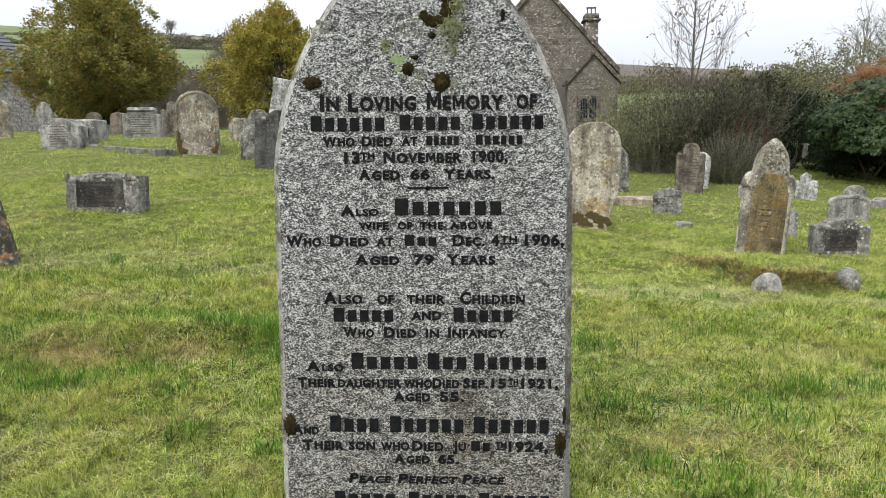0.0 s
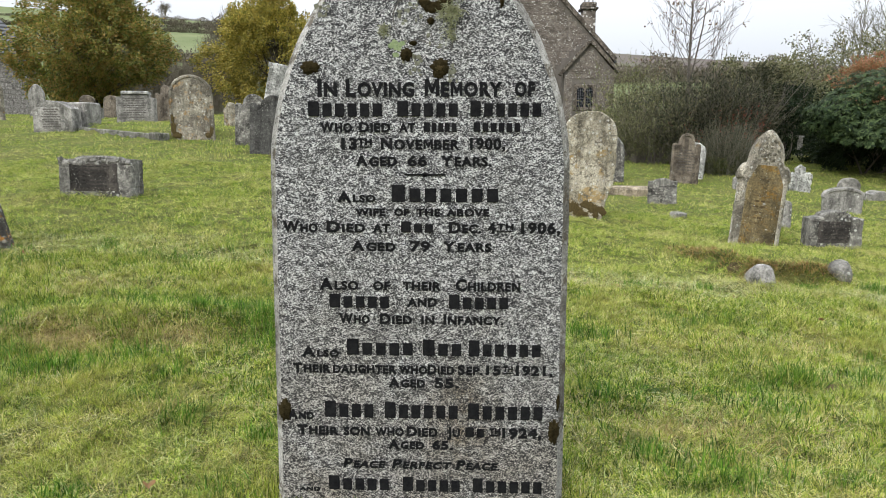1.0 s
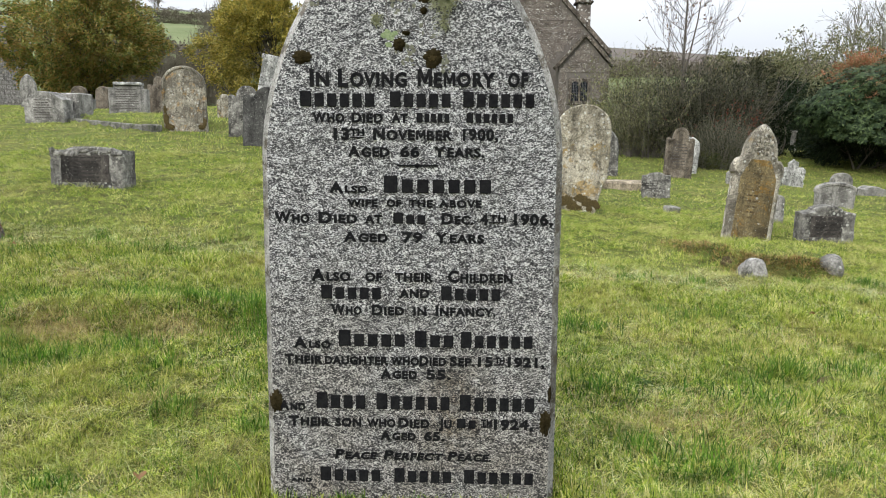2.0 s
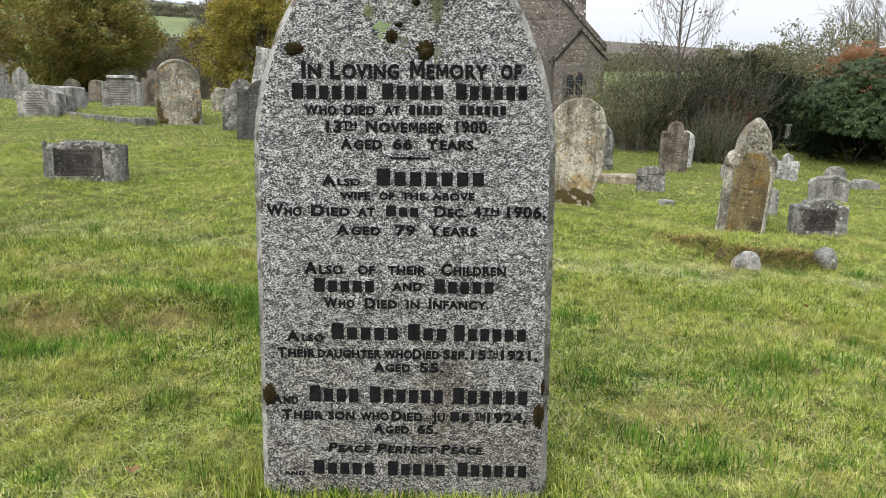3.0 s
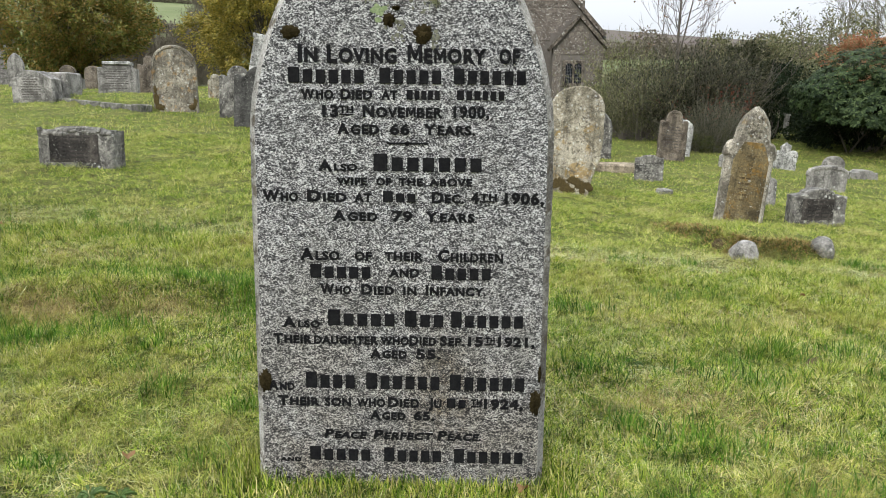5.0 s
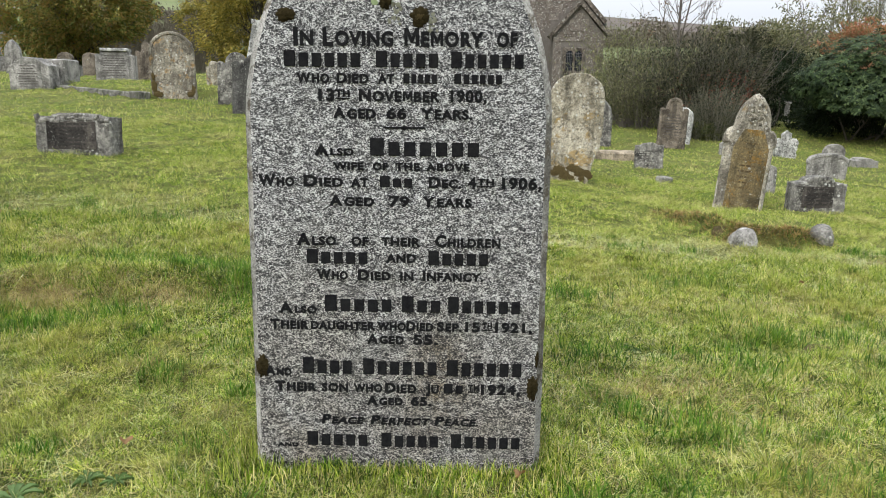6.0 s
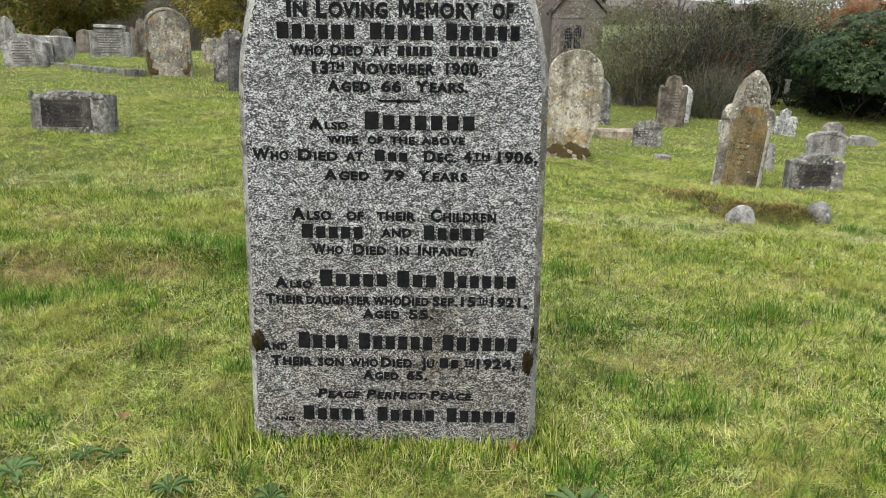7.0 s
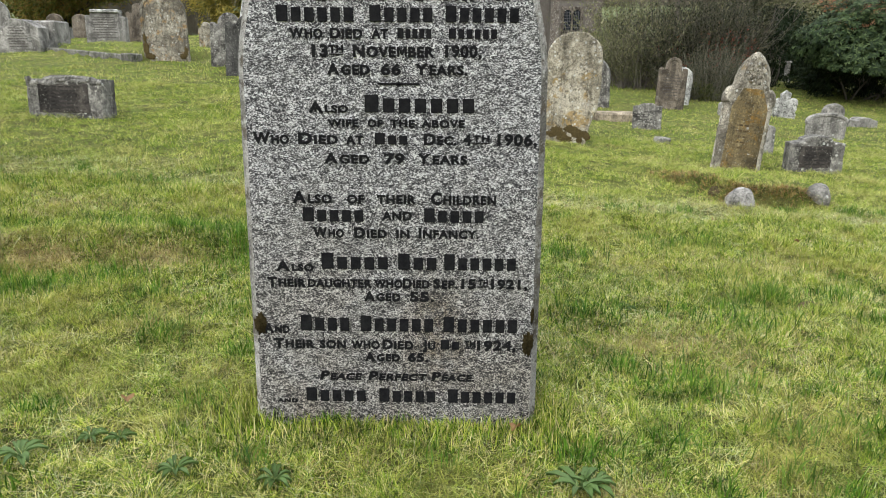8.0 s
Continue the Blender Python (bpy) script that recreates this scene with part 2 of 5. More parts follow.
DARK_SLATE = old_stone("dark_slate", (0.06, 0.058, 0.054), (0.10, 0.097, 0.09), [], (0.20, 0.20, 0.18), 0.66, 0.72)
BROWN_STONE = old_stone("brown_sandstone", (0.10, 0.083, 0.064), (0.18, 0.152, 0.118), [((0.24, 0.15, 0.06), 6.0, 0.68)], None, 0.6, 0.7)
GREY_STONE = old_stone("grey_weathered_stone", (0.20, 0.19, 0.17), (0.33, 0.315, 0.285), [], (0.09, 0.09, 0.08), 0.63, 0.60)
BLACK_BLOCK = old_stone("blackened_block", (0.085, 0.08, 0.072), (0.20, 0.19, 0.17), [], (0.30, 0.29, 0.25), 0.60, 0.58)
BLACK_PANEL = old_stone("blackened_panel", (0.045, 0.04, 0.036), (0.085, 0.075, 0.065), [], (0.2, 0.19, 0.17), 0.72, 0.85)
PALE_STONE = old_stone("pale_lichened_stone", (0.30, 0.30, 0.28), (0.48, 0.47, 0.44), [((0.55, 0.55, 0.50), 8.0, 0.58)], (0.08, 0.08, 0.07), 0.60, 0.5)
FAINT = plain("worn_incised_letters", (0.05, 0.045, 0.04), (0.09, 0.08, 0.07), 40)
DIM = plain("dim_incised_letters", (0.024, 0.022, 0.02), (0.04, 0.036, 0.032), 40)
KERB = old_stone("kerb_concrete", (0.12, 0.115, 0.10), (0.25, 0.24, 0.21), [((0.06, 0.07, 0.03), 9.0, 0.58)], None, 0.6, 0.6)


def spotted_wall(name, dark, light):
    """Brown-grey granite masonry with round white lichens in two sizes."""
    s = Shade(name, 0.95, 0.1)
    c = s.mix(s.ramp(s.noise(0.9, 5.0, 0.7, 0.4), (0.38, 0.0), (0.62, 1.0)), dark, light)
    c = s.mix(0.8, c, s.ramp(s.noise(7.0, 6.0, 0.75), (0.38, 0.45), (0.5, 1.0), (0.62, 1.5)), "MULTIPLY")
    for scale, size, share in ((2.6, 0.24, 0.50), (5.5, 0.30, 0.50), (9.0, 0.32, 0.55)):
        dot = s.math("MULTIPLY", s.ramp(s.cells(scale, "Distance"), (size * 0.7, 1.0), (size, 0.0)), s.ramp(s.noise(scale * 0.5, 3.0), (share, 0.0), (share + 0.05, 1.0)))
        c = s.mix(s.math("MULTIPLY", dot, 0.85), c, (0.56, 0.55, 0.51))
    s.bump(s.noise(9.0, 7.0, 0.8), 0.8, 0.02)
    return s.done(c)


CHURCH_BLOCK = spotted_wall("church_granite", (0.085, 0.072, 0.06), (0.165, 0.142, 0.12))
MORTAR = plain("old_mortar", (0.085, 0.076, 0.066), (0.14, 0.125, 0.108), 4.0, bump=0.8, dist=0.02)
COPING = old_stone("coping_stone", (0.09, 0.075, 0.06), (0.17, 0.145, 0.12), [], None, 0.6, 0.44, 6.0, rosette=3.2)
SLATE_ROOF = plain("roof_slate", (0.07, 0.072, 0.078), (0.13, 0.132, 0.14), 3.0, 0.7)
GLASS = Shade("leaded_glass", 0.5, 0.05).done((0.008, 0.009, 0.011))
LEAD_BAR = plain("window_lead", (0.10, 0.10, 0.11), (0.15, 0.15, 0.16), 10)
BARK = plain("oak_bark", (0.05, 0.042, 0.032), (0.12, 0.105, 0.08), 6.0, bump=1.0, dist=0.02)
TWIG = plain("grey_twigs", (0.07, 0.06, 0.05), (0.14, 0.125, 0.105), 8.0)
PALE_TWIG = plain("silver_twigs", (0.10, 0.095, 0.07), (0.19, 0.178, 0.14), 8.0)
OAK_LEAF = foliage("autumn_oak_leaves", (0.07, 0.09, 0.018), (0.14, 0.165, 0.03), (0.20, 0.21, 0.04), (0.25, 0.215, 0.045), (0.31, 0.19, 0.05), turning=(0.27, 0.15, 0.04))
OAK_GOLD = foliage("golden_oak_leaves", (0.13, 0.13, 0.022), (0.22, 0.20, 0.034), (0.31, 0.265, 0.05), (0.40, 0.31, 0.06), turning=(0.34, 0.24, 0.05))
RHODO = foliage("rhododendron_leaves", (0.009, 0.019, 0.006), (0.018, 0.034, 0.010), (0.032, 0.052, 0.016), (0.06, 0.085, 0.03), rough=0.55, through=0.12, spec=0.12)
WILLOW = foliage("willow_shrub_leaves", (0.055, 0.062, 0.024), (0.10, 0.108, 0.04), (0.155, 0.155, 0.066), (0.23, 0.21, 0.12))
# evergreen leaves with deep shade put into their near-black colour
HOLLY_SHADE = foliage("shade_dark_evergreen_leaves", (0.008, 0.014, 0.006), (0.014, 0.024, 0.010), (0.022, 0.030, 0.012), rough=0.6, through=0.05, spec=0.08)
ORANGE = foliage("orange_autumn_leaves", (0.30, 0.11, 0.055), (0.36, 0.16, 0.085), (0.30, 0.19, 0.09), (0.16, 0.15, 0.06))
OLIVE = foliage("olive_shrub_leaves", (0.05, 0.06, 0.02), (0.10, 0.115, 0.035), (0.16, 0.165, 0.06), (0.22, 0.20, 0.09))
GREYLEAF = foliage("grey_green_sprays", (0.020, 0.026, 0.012), (0.040, 0.046, 0.022), (0.068, 0.070, 0.036), (0.12, 0.11, 0.07), spec=0.15)
RED_LEAF = foliage("dull_red_leaves", (0.16, 0.035, 0.02), (0.24, 0.06, 0.03))
DRY_LEAF = foliage("dry_fallen_leaves", (0.16, 0.075, 0.03), (0.22, 0.12, 0.045), (0.14, 0.075, 0.035))
WEED = foliage("weed_leaves", (0.05, 0.10, 0.02), (0.08, 0.14, 0.035), (0.11, 0.17, 0.05))
PITCHED = old_stone("pitched_granite_edge", (0.22, 0.205, 0.18), (0.46, 0.445, 0.41), [], (0.09, 0.075, 0.055), 0.60, 0.55, 120.0, rosette=40.0)
HEDGE_FAR = plain("far_hedge", (0.07, 0.07, 0.045), (0.13, 0.115, 0.08), 1.2, 1.0, 0.05)
WOOD_FAR = plain("far_bare_woods", (0.085, 0.075, 0.056), (0.165, 0.145, 0.108), 1.0, 1.0, 0.05)
GROUND = ground_shade()
BLADE = grass_blades("grass_blades", (0.025, 0.055, 0.005), (0.055, 0.11, 0.008), (0.125, 0.21, 0.016), (0.215, 0.305, 0.028), (0.285, 0.355, 0.042), (0.335, 0.375, 0.06), (0.45, 0.445, 0.11), (0.63, 0.54, 0.27))
BLADE_MID = grass_blades("mown_grass", (0.085, 0.14, 0.014), (0.155, 0.23, 0.026), (0.225, 0.30, 0.04), (0.285, 0.345, 0.055), (0.35, 0.38, 0.08), (0.44, 0.42, 0.12), (0.48, 0.44, 0.20), patch=(0.44, 0.38, 0.16))
STRAW = grass_blades("dead_grass", (0.30, 0.24, 0.10), (0.46, 0.42, 0.22), (0.26, 0.28, 0.09), (0.54, 0.55, 0.33), (0.36, 0.40, 0.17))
SOIL = plain("bare_soil", (0.05, 0.038, 0.02), (0.14, 0.11, 0.06), 30, 1.0, 0.05, 1.0, 0.02)


# ---- building helpers ----


def softplus(v, k):
    return np.logaddexp(0, np.asarray(v, float) / k) * k


def ramp(v, a, b):
    s = np.clip((np.asarray(v, float) - a) / (b - a), 0, 1)
    return s * s * (3 - 2 * s)


def ground_height(x, y):
    x, y = np.asarray(x, float), np.asarray(y, float)
    yy = softplus(y, 0.5) - softplus(y - 18, 2.0) - 0.346
    left = 0.1 * yy + 0.02 * np.minimum(y, 0).clip(-20)
    right = -0.035 * np.clip(x, 0, 9) * ramp(y, -0.5, 3) * (1 - ramp(y, 14, 30)) + 0.016 * yy + 0.10 * (softplus(y - 12.0, 0.8) - softplus(y - 17.5, 0.8))
    s = 1 / (1 + np.exp(np.clip(-(x + 0.9) / 0.7, -50, 50)))
    z = left * (1 - s) + right * s
    steep = 0.155 - 0.00022 * np.clip(x, -300, 300)
    z = z + steep * (softplus(y - 44, 5) - softplus(y - 400, 8) * 1.05)
    bump = 0.016 * np.sin(2.1 * x + 1.3 * y) * np.sin(1.7 * y - 0.8 * x) + 0.010 * np.sin(5.3 * x + 1.0) * np.sin(4.1 * y + 2.0 * x) + 0.008 * np.sin(11.0 * x - 3 * y) * np.sin(9.0 * y + 5 * x) + 0.010 * np.sin(17.0 * x + 6 * y + 2 * np.sin(3 * y)) * np.sin(21.0 * y - 7 * x + 2 * np.sin(4 * x)) + 0.009 * np.sin(33.0 * x + 11 * y + 2 * np.sin(7 * y)) * np.sin(39.0 * y - 9 * x + 2 * np.sin(9 * x))
    z = z + bump * ramp(np.hypot(x, y), 0.2, 1.2) * (1 - ramp(y, 20, 40))
    # the old turf mound of a grave at the right
    edge = 2.12 - 0.19 * (y - 3.1)
    m = ramp(x - edge, -0.02, 0.06) * (1 - ramp(x, 2.74, 2.86)) * ramp(y, 3.14, 3.22) * (1 - ramp(y, 3.6, 4.6))
    z = z + 0.115 * m
    # a mown ridge at the left
    r = np.exp(-((y - 1.46 - 0.14 * (x + 1.2)) / 0.13) ** 2) * ramp(x, -2.3, -1.7) * (1 - ramp(x, -0.85, -0.6))
    z = z + 0.075 * r
    # the turf of a grave plot held up behind its kerb
    u, w = 0.799 * (x + 6.2) - 0.602 * (y - 10.5), 0.602 * (x + 6.2) + 0.799 * (y - 10.5)
    return z + 0.12 * ramp(w, 0.02, 0.10) * (1 - ramp(w, 1.0, 2.4)) * ramp(u, -1.8, -1.5) * (1 - ramp(u, 1.45, 1.65))


def gz(x, y):
    return float(ground_height(x, y))


def link_mesh(name, mesh, material, parent=None, label="", smooth=False):
    mesh.materials.append(material)
    if smooth:
        mesh.polygons.foreach_set("use_smooth", [True] * len(mesh.polygons))
    ob = new(name, mesh)
    if parent:
        ob.parent = parent
    if label:
        tagged(ob, label)
    return ob


def part(name, bm, material, parent=None, label="", smooth=False):
    mesh = bpy.data.meshes.new(name)
    bm.to_mesh(mesh)
    bm.free()
    return link_mesh(name, mesh, material, parent, label, smooth)


def raw(name, verts, faces, material, parent=None, label="", smooth=False):
    mesh = bpy.data.meshes.new(name)
    mesh.from_pydata(verts, [], faces)
    mesh.update()
    return link_mesh(name, mesh, material, parent, label, smooth)


def thing(name, m, label, category, group="", kind=""):
    ob = new(name)
    ob.matrix_world = m
    return tagged(ob, label, category, group, kind)


def quick(name, co, tris, quads, material, parent=None, label=""):
    """A large mesh from arrays of corners, triangles and quads."""
    mesh = bpy.data.meshes.new(name)
    nt, nq = len(tris), len(quads)
    mesh.vertices.add(len(co))
    mesh.vertices.foreach_set("co", np.asarray(co, np.float32).ravel())
    mesh.loops.add(nt * 3 + nq * 4)
    mesh.polygons.add(nt + nq)
    loops = np.concatenate([np.asarray(tris, np.int32).ravel(), np.asarray(quads, np.int32).ravel()])
    mesh.loops.foreach_set("vertex_index", loops)
    starts = np.concatenate([np.arange(nt) * 3, nt * 3 + np.arange(nq) * 4])
    mesh.polygons.foreach_set("loop_start", starts.astype(np.int32))
    mesh.update(calc_edges=True)
    mesh.validate()
    return link_mesh(name, mesh, material, parent, label)


def box(bm, x0, x1, y0, y1, z0, z1, bevel=0.0):
    g = bmesh.ops.create_cube(bm, size=1.0, matrix=Matrix.LocRotScale(((x0 + x1) / 2, (y0 + y1) / 2, (z0 + z1) / 2), None, (x1 - x0, y1 - y0, z1 - z0)))
    if bevel:
        edges = list({e for v in g["verts"] for e in v.link_edges})
        bmesh.ops.bevel(bm, geom=edges, offset=bevel, segments=1, affect="EDGES", profile=0.5)
    return bm


# ---- outlines of stones: x to the right, z up from the ground, left foot to right foot over the top ----
def resample(pts, step=0.03):
    out = []
    for (x0, z0), (x1, z1) in zip(pts, pts[1:]):
        n = max(1, int(math.hypot(x1 - x0, z1 - z0) / step))
        out += [(x0 + (x1 - x0) * i / n, z0 + (z1 - z0) * i / n) for i in range(n)]
    return out + [pts[-1]]


def arc(cx, cz, rx, rz, a0, a1, n=14):
    return [(cx + rx * math.cos(radians(a0 + (a1 - a0) * i / n)), cz + rz * math.sin(radians(a0 + (a1 - a0) * i / n))) for i in range(n + 1)]


def round_top(w, h, rise=None):
    rise = rise or w / 2
    return [(-w / 2, 0)] + arc(0, h - rise, w / 2, rise, 180, 0, 22) + [(w / 2, 0)]


def gothic_top(w, h, spring):
    rise, half = h - spring, w / 2
    r = (half * half + rise * rise) / (2 * half)
    top = math.degrees(math.asin(min(1, rise / r)))
    lft = arc(-half + r, spring, r, r, 180, 180 - top, 16)
    return [(-half, 0)] + lft + [(-x, z) for x, z in reversed(lft[:-1])] + [(half, 0)]


def shouldered(w, h, shoulder, head):
    """A round head between two small scrolled shoulders."""
    lft = [(-w / 2, 0), (-w / 2, shoulder)] + arc(-w / 2 + 0.05, shoulder, 0.05, 0.045, 180, 10, 6) + [(-head - 0.01, shoulder + 0.02)] + arc(0, h - head, head, head, 180, 90, 10)
    return lft + [(-x, z) for x, z in reversed(lft[:-1])]


def low_block(w, h, rise):
    return [(-w / 2, 0), (-w / 2, h - rise), (-w * 0.30, h - rise * 0.8)] + arc(0, h - rise * 0.7, w * 0.27, rise * 0.7, 180, 0, 10) + [(w * 0.30, h - rise * 0.8), (w / 2, h - rise), (w / 2, 0)]


def ogee_cross_top(w, h):
    """Shoulders that curve in to a tall pointed head."""
    half = w / 2
    lft = [(-half, 0), (-half, h * 0.55), (-half * 1.07, h * 0.565), (-half * 1.07, h * 0.605)] + arc(-half * 0.72, h * 0.605, half * 0.35, h * 0.095, 170, 92, 8)
    g = gothic_top(half * 1.40, h, h * 0.735)
    lft += g[1: 1 + 17]
    return lft + [(-x, z) for x, z in reversed(lft[:-1])]


def slab_mesh(outline, thick, chamfer=0.012, wear=0.003, step=0.03, panel=0.0, depth=0.012, sink=0.12, seed=0, rng_noise=1.0):
    """A stone of that outline: front face at y = 0, back at y = thick; edges chipped and worn, with a sunk panel if asked."""
    noise.seed_set(seed + 3)
    pts = resample([(outline[0][0], -sink)] + outline + [(outline[-1][0], -sink)], step)
    cx = sum(p[0] for p in pts) / len(pts)
    zs = [p[1] for p in pts]
    cz = (min(zs) + max(zs)) / 2

    def inset(d):
        res = []
        n = len(pts)
        for i, (x, z) in enumerate(pts):
            a, b = pts[max(0, i - 1)], pts[min(n - 1, i + 1)]
            tx, tz = b[0] - a[0], b[1] - a[1]
            ln = math.hypot(tx, tz) or 1
            nx, nz = tz / ln, -tx / ln
            res.append((x + nx * d, z + nz * d))
        return res

    def ring(d, y, jit):
        out = []
        for i, (x, z) in enumerate(inset(d)):
            k = noise.noise(Vector((x * 14, z * 14, y * 9 + seed))) * jit
            k2 = noise.noise(Vector((x * 45, z * 45, y * 9 + seed))) * jit * 0.6
            sx, sz = x - cx, z - cz
            ln = math.hypot(sx, sz) or 1
            out.append((x + sx / ln * (k + k2), y + (k2 if d else 0), z + sz / ln * (k + k2)))
        return out

    rings = [ring(chamfer, thick, wear), ring(0, thick - chamfer, wear), ring(0, chamfer, wear), ring(chamfer, 0, wear)]
    if panel:
        rings += [ring(panel, 0.0005, wear * 0.3), ring(panel + depth * 0.8, depth, wear * 0.3)]
    verts, faces, n = [], [], len(pts)
    for r in rings:
        verts += r
    for k in range(len(rings) - 1):
        for i in range(n):
            j = (i + 1) % n
            faces.append((k * n + i, k * n + j, (k + 1) * n + j, (k + 1) * n + i))
    faces.append(tuple(range(n))[::-1])
    faces.append(tuple(range((len(rings) - 1) * n, len(rings) * n)))
    return verts, faces


def bars(parent, rows, x0, x1, z1, pitch, h, material, y=-0.002, seed=0, name="inscription"):
    """Worn writing that nobody can read: a line of short plain bars per row."""
    r = random.Random(seed)
    bm = bmesh.new()
    for i in range(rows):
        inset = r.uniform(0.0, 0.18) * (x1 - x0)
        x = x0 + inset
        while x < x1 - inset - 0.01:
            w = min(r.uniform(0.025, 0.075), x1 - inset - x)
            box(bm, x, x + w, y, y + 0.004, z1 - i * pitch - h, z1 - i * pitch)
            x += w + 0.014
    return tagged(part(name, bm, material, parent, "rows of worn illegible lettering"), kind="stuff")


def gravestone(label, outline, thick, material, x, y, yaw=0.0, back=0.0, tilt=0.0, chamfer=0.012, wear=0.004, panel=0.0, depth=0.012, step=0.035, group="churchyard gravestones", seed=1, z=None):
    g = thing("gravestone", pose(x, y, gz(x, y) if z is None else z, back, tilt, yaw), label, "gravestone", group)
    v, f = slab_mesh(outline, thick, chamfer, wear, step, panel, depth, seed=seed)
    raw("slab", v, f, material, g)
    return g


# ---- tubes and leaves for plants ----
class Wood:
    def __init__(self):
        self.v, self.f = [], []

    def tube(self, pts, r0, r1, sides=5):
        n0, m = len(self.v), len(pts)
        for i, p in enumerate(pts):
            d = (pts[min(i + 1, m - 1)] - pts[max(i - 1, 0)]).normalized()
            a = d.orthogonal().normalized()
            b = d.cross(a)
            r = r0 + (r1 - r0) * i / (m - 1)
            for k in range(sides):
                t = 2 * math.pi * k / sides
                self.v.append(p + (a * math.cos(t) + b * math.sin(t)) * r)
        for i in range(m - 1):
            for k in range(sides):
                k2 = (k + 1) % sides
                self.f.append((n0 + i * sides + k, n0 + i * sides + k2, n0 + (i + 1) * sides + k2, n0 + (i + 1) * sides + k))

    def grow(self, r, base, way, length, radius, depth, spread=0.6, up=0.15, sides=5, ends=None, split=(2, 4)):
        pts, p, d = [base.copy()], base.copy(), way.normalized()
        for _ in range(4):
            d = (d + Vector((r.gauss(0, 0.11), r.gauss(0, 0.11), r.gauss(up * 0.4, 0.08)))).normalized()
            p = p + d * length / 4
            pts.append(p.copy())
        self.tube(pts, radius, radius * 0.55, sides)
        if ends is not None and depth <= 1:
            ends.append((pts[-1], d))
            ends.append((pts[2], d))
        if depth <= 0:
            return
        for i in range(r.randint(*split)):
            at = pts[r.choice((2, 3, 4, 4))]
            side = Vector((r.gauss(0, 1), r.gauss(0, 1), r.gauss(0.2, 0.6))).normalized()
            self.grow(r, at, (d + side * spread + Vector((0, 0, up))), length * r.uniform(0.58, 0.8), radius * 0.55, depth - 1, spread, up, max(3, sides - 1), ends, split)

    def mesh(self, name, material, parent):
        return tagged(raw(name, self.v, self.f, material, parent, smooth=True), kind="" if name == "trunk" else "stuff")


def leaf_cloud(name, centres, normals, length, width, material, parent, seed=0, fold=0.25, label=""):
    """Single leaves, each a folded diamond of four triangles... two either side of the midrib."""
    g = np.random.default_rng(seed)
    c = np.asarray(centres, float)
    n = len(c)
    d = np.asarray(normals, float) + g.normal(0, 0.5, (n, 3))
    d /= np.linalg.norm(d, axis=1, keepdims=True) + 1e-9
    s = np.cross(d, g.normal(0, 1, (n, 3)))
    s /= np.linalg.norm(s, axis=1, keepdims=True) + 1e-9
    u = np.cross(s, d)
    ln = length * g.uniform(0.6, 1.25, (n, 1))
    wd = width * g.uniform(0.7, 1.2, (n, 1))
    co = np.stack([c, c + d * ln * 0.5 + s * wd * 0.5 + u * wd * fold, c + d * ln, c + d * ln * 0.5 - s * wd * 0.5 + u * wd * fold], 1).reshape(-1, 3)
    i = np.arange(n) * 4
    tris = np.concatenate([np.stack([i, i + 1, i + 2], 1), np.stack([i, i + 2, i + 3], 1)])
    return quick(name, co, tris, np.zeros((0, 4), np.int32), material, parent, label)


def lumpy_points(n, centre, radii, seed, lumps=26, lump=0.36, hollow=0.55, flat=None):
    """Leaf places in an uneven crown: many lumps over an ellipsoid, with gaps between them; and the outward ways."""
    g = np.random.default_rng(seed)
    k = g.normal(0, 1, (lumps, 3))
    k /= np.linalg.norm(k, axis=1, keepdims=True)
    k *= g.uniform(hollow, 1.0, (lumps, 1)) ** 0.6
    size = g.uniform(0.55, 1.2, lumps) * lump
    pick = g.integers(0, lumps, n)
    q = g.normal(0, 1, (n, 3))
    q /= np.linalg.norm(q, axis=1, keepdims=True)
    q *= g.uniform(0.25, 1.0, (n, 1)) ** 0.5
    # twigs: leaves gather round smaller tufts
    p = k[pick] + q * size[pick][:, None]
    tuft = g.normal(0, 1, (lumps * 26, 3))
    tuft /= np.linalg.norm(tuft, axis=1, keepdims=True)
    tk = np.repeat(np.arange(lumps), 26)
    tp = k[tk] + tuft * (size[tk] * g.uniform(0.6, 1.12, lumps * 26))[:, None]
    near = g.integers(0, len(tp), n)
    use = g.random(n) < 0.88
    p[use] = tp[near[use]] + g.normal(0, 0.036, (use.sum(), 3))
    out = p / (np.linalg.norm(p, axis=1, keepdims=True) + 1e-9)
    return p * np.asarray(radii) + np.asarray(centre), out


# ---- the ground: one sheet from the churchyard to the ridge and beyond ----
def axis_steps(lo, hi, step, far, growth=1.13):
    mid = np.arange(lo, hi + 1e-6, step)
    up, dn, s = [], [], step
    while (up[-1] if up else hi) < far:
        s *= growth
        up.append((up[-1] if up else hi) + s)
        dn.append((dn[-1] if dn else lo) - s)
    return np.concatenate([np.array(dn[::-1]), mid, np.array(up)])


gx, gy = axis_steps(-5.0, 5.0, 0.08, 1800, 1.11), axis_steps(-1.6, 9.0, 0.08, 1800, 1.11)
X, Y = np.meshgrid(gx, gy)
Z = ground_height(X, Y)
near_bed = (np.abs(X) < 6) & (Y > -3) & (Y < 9)
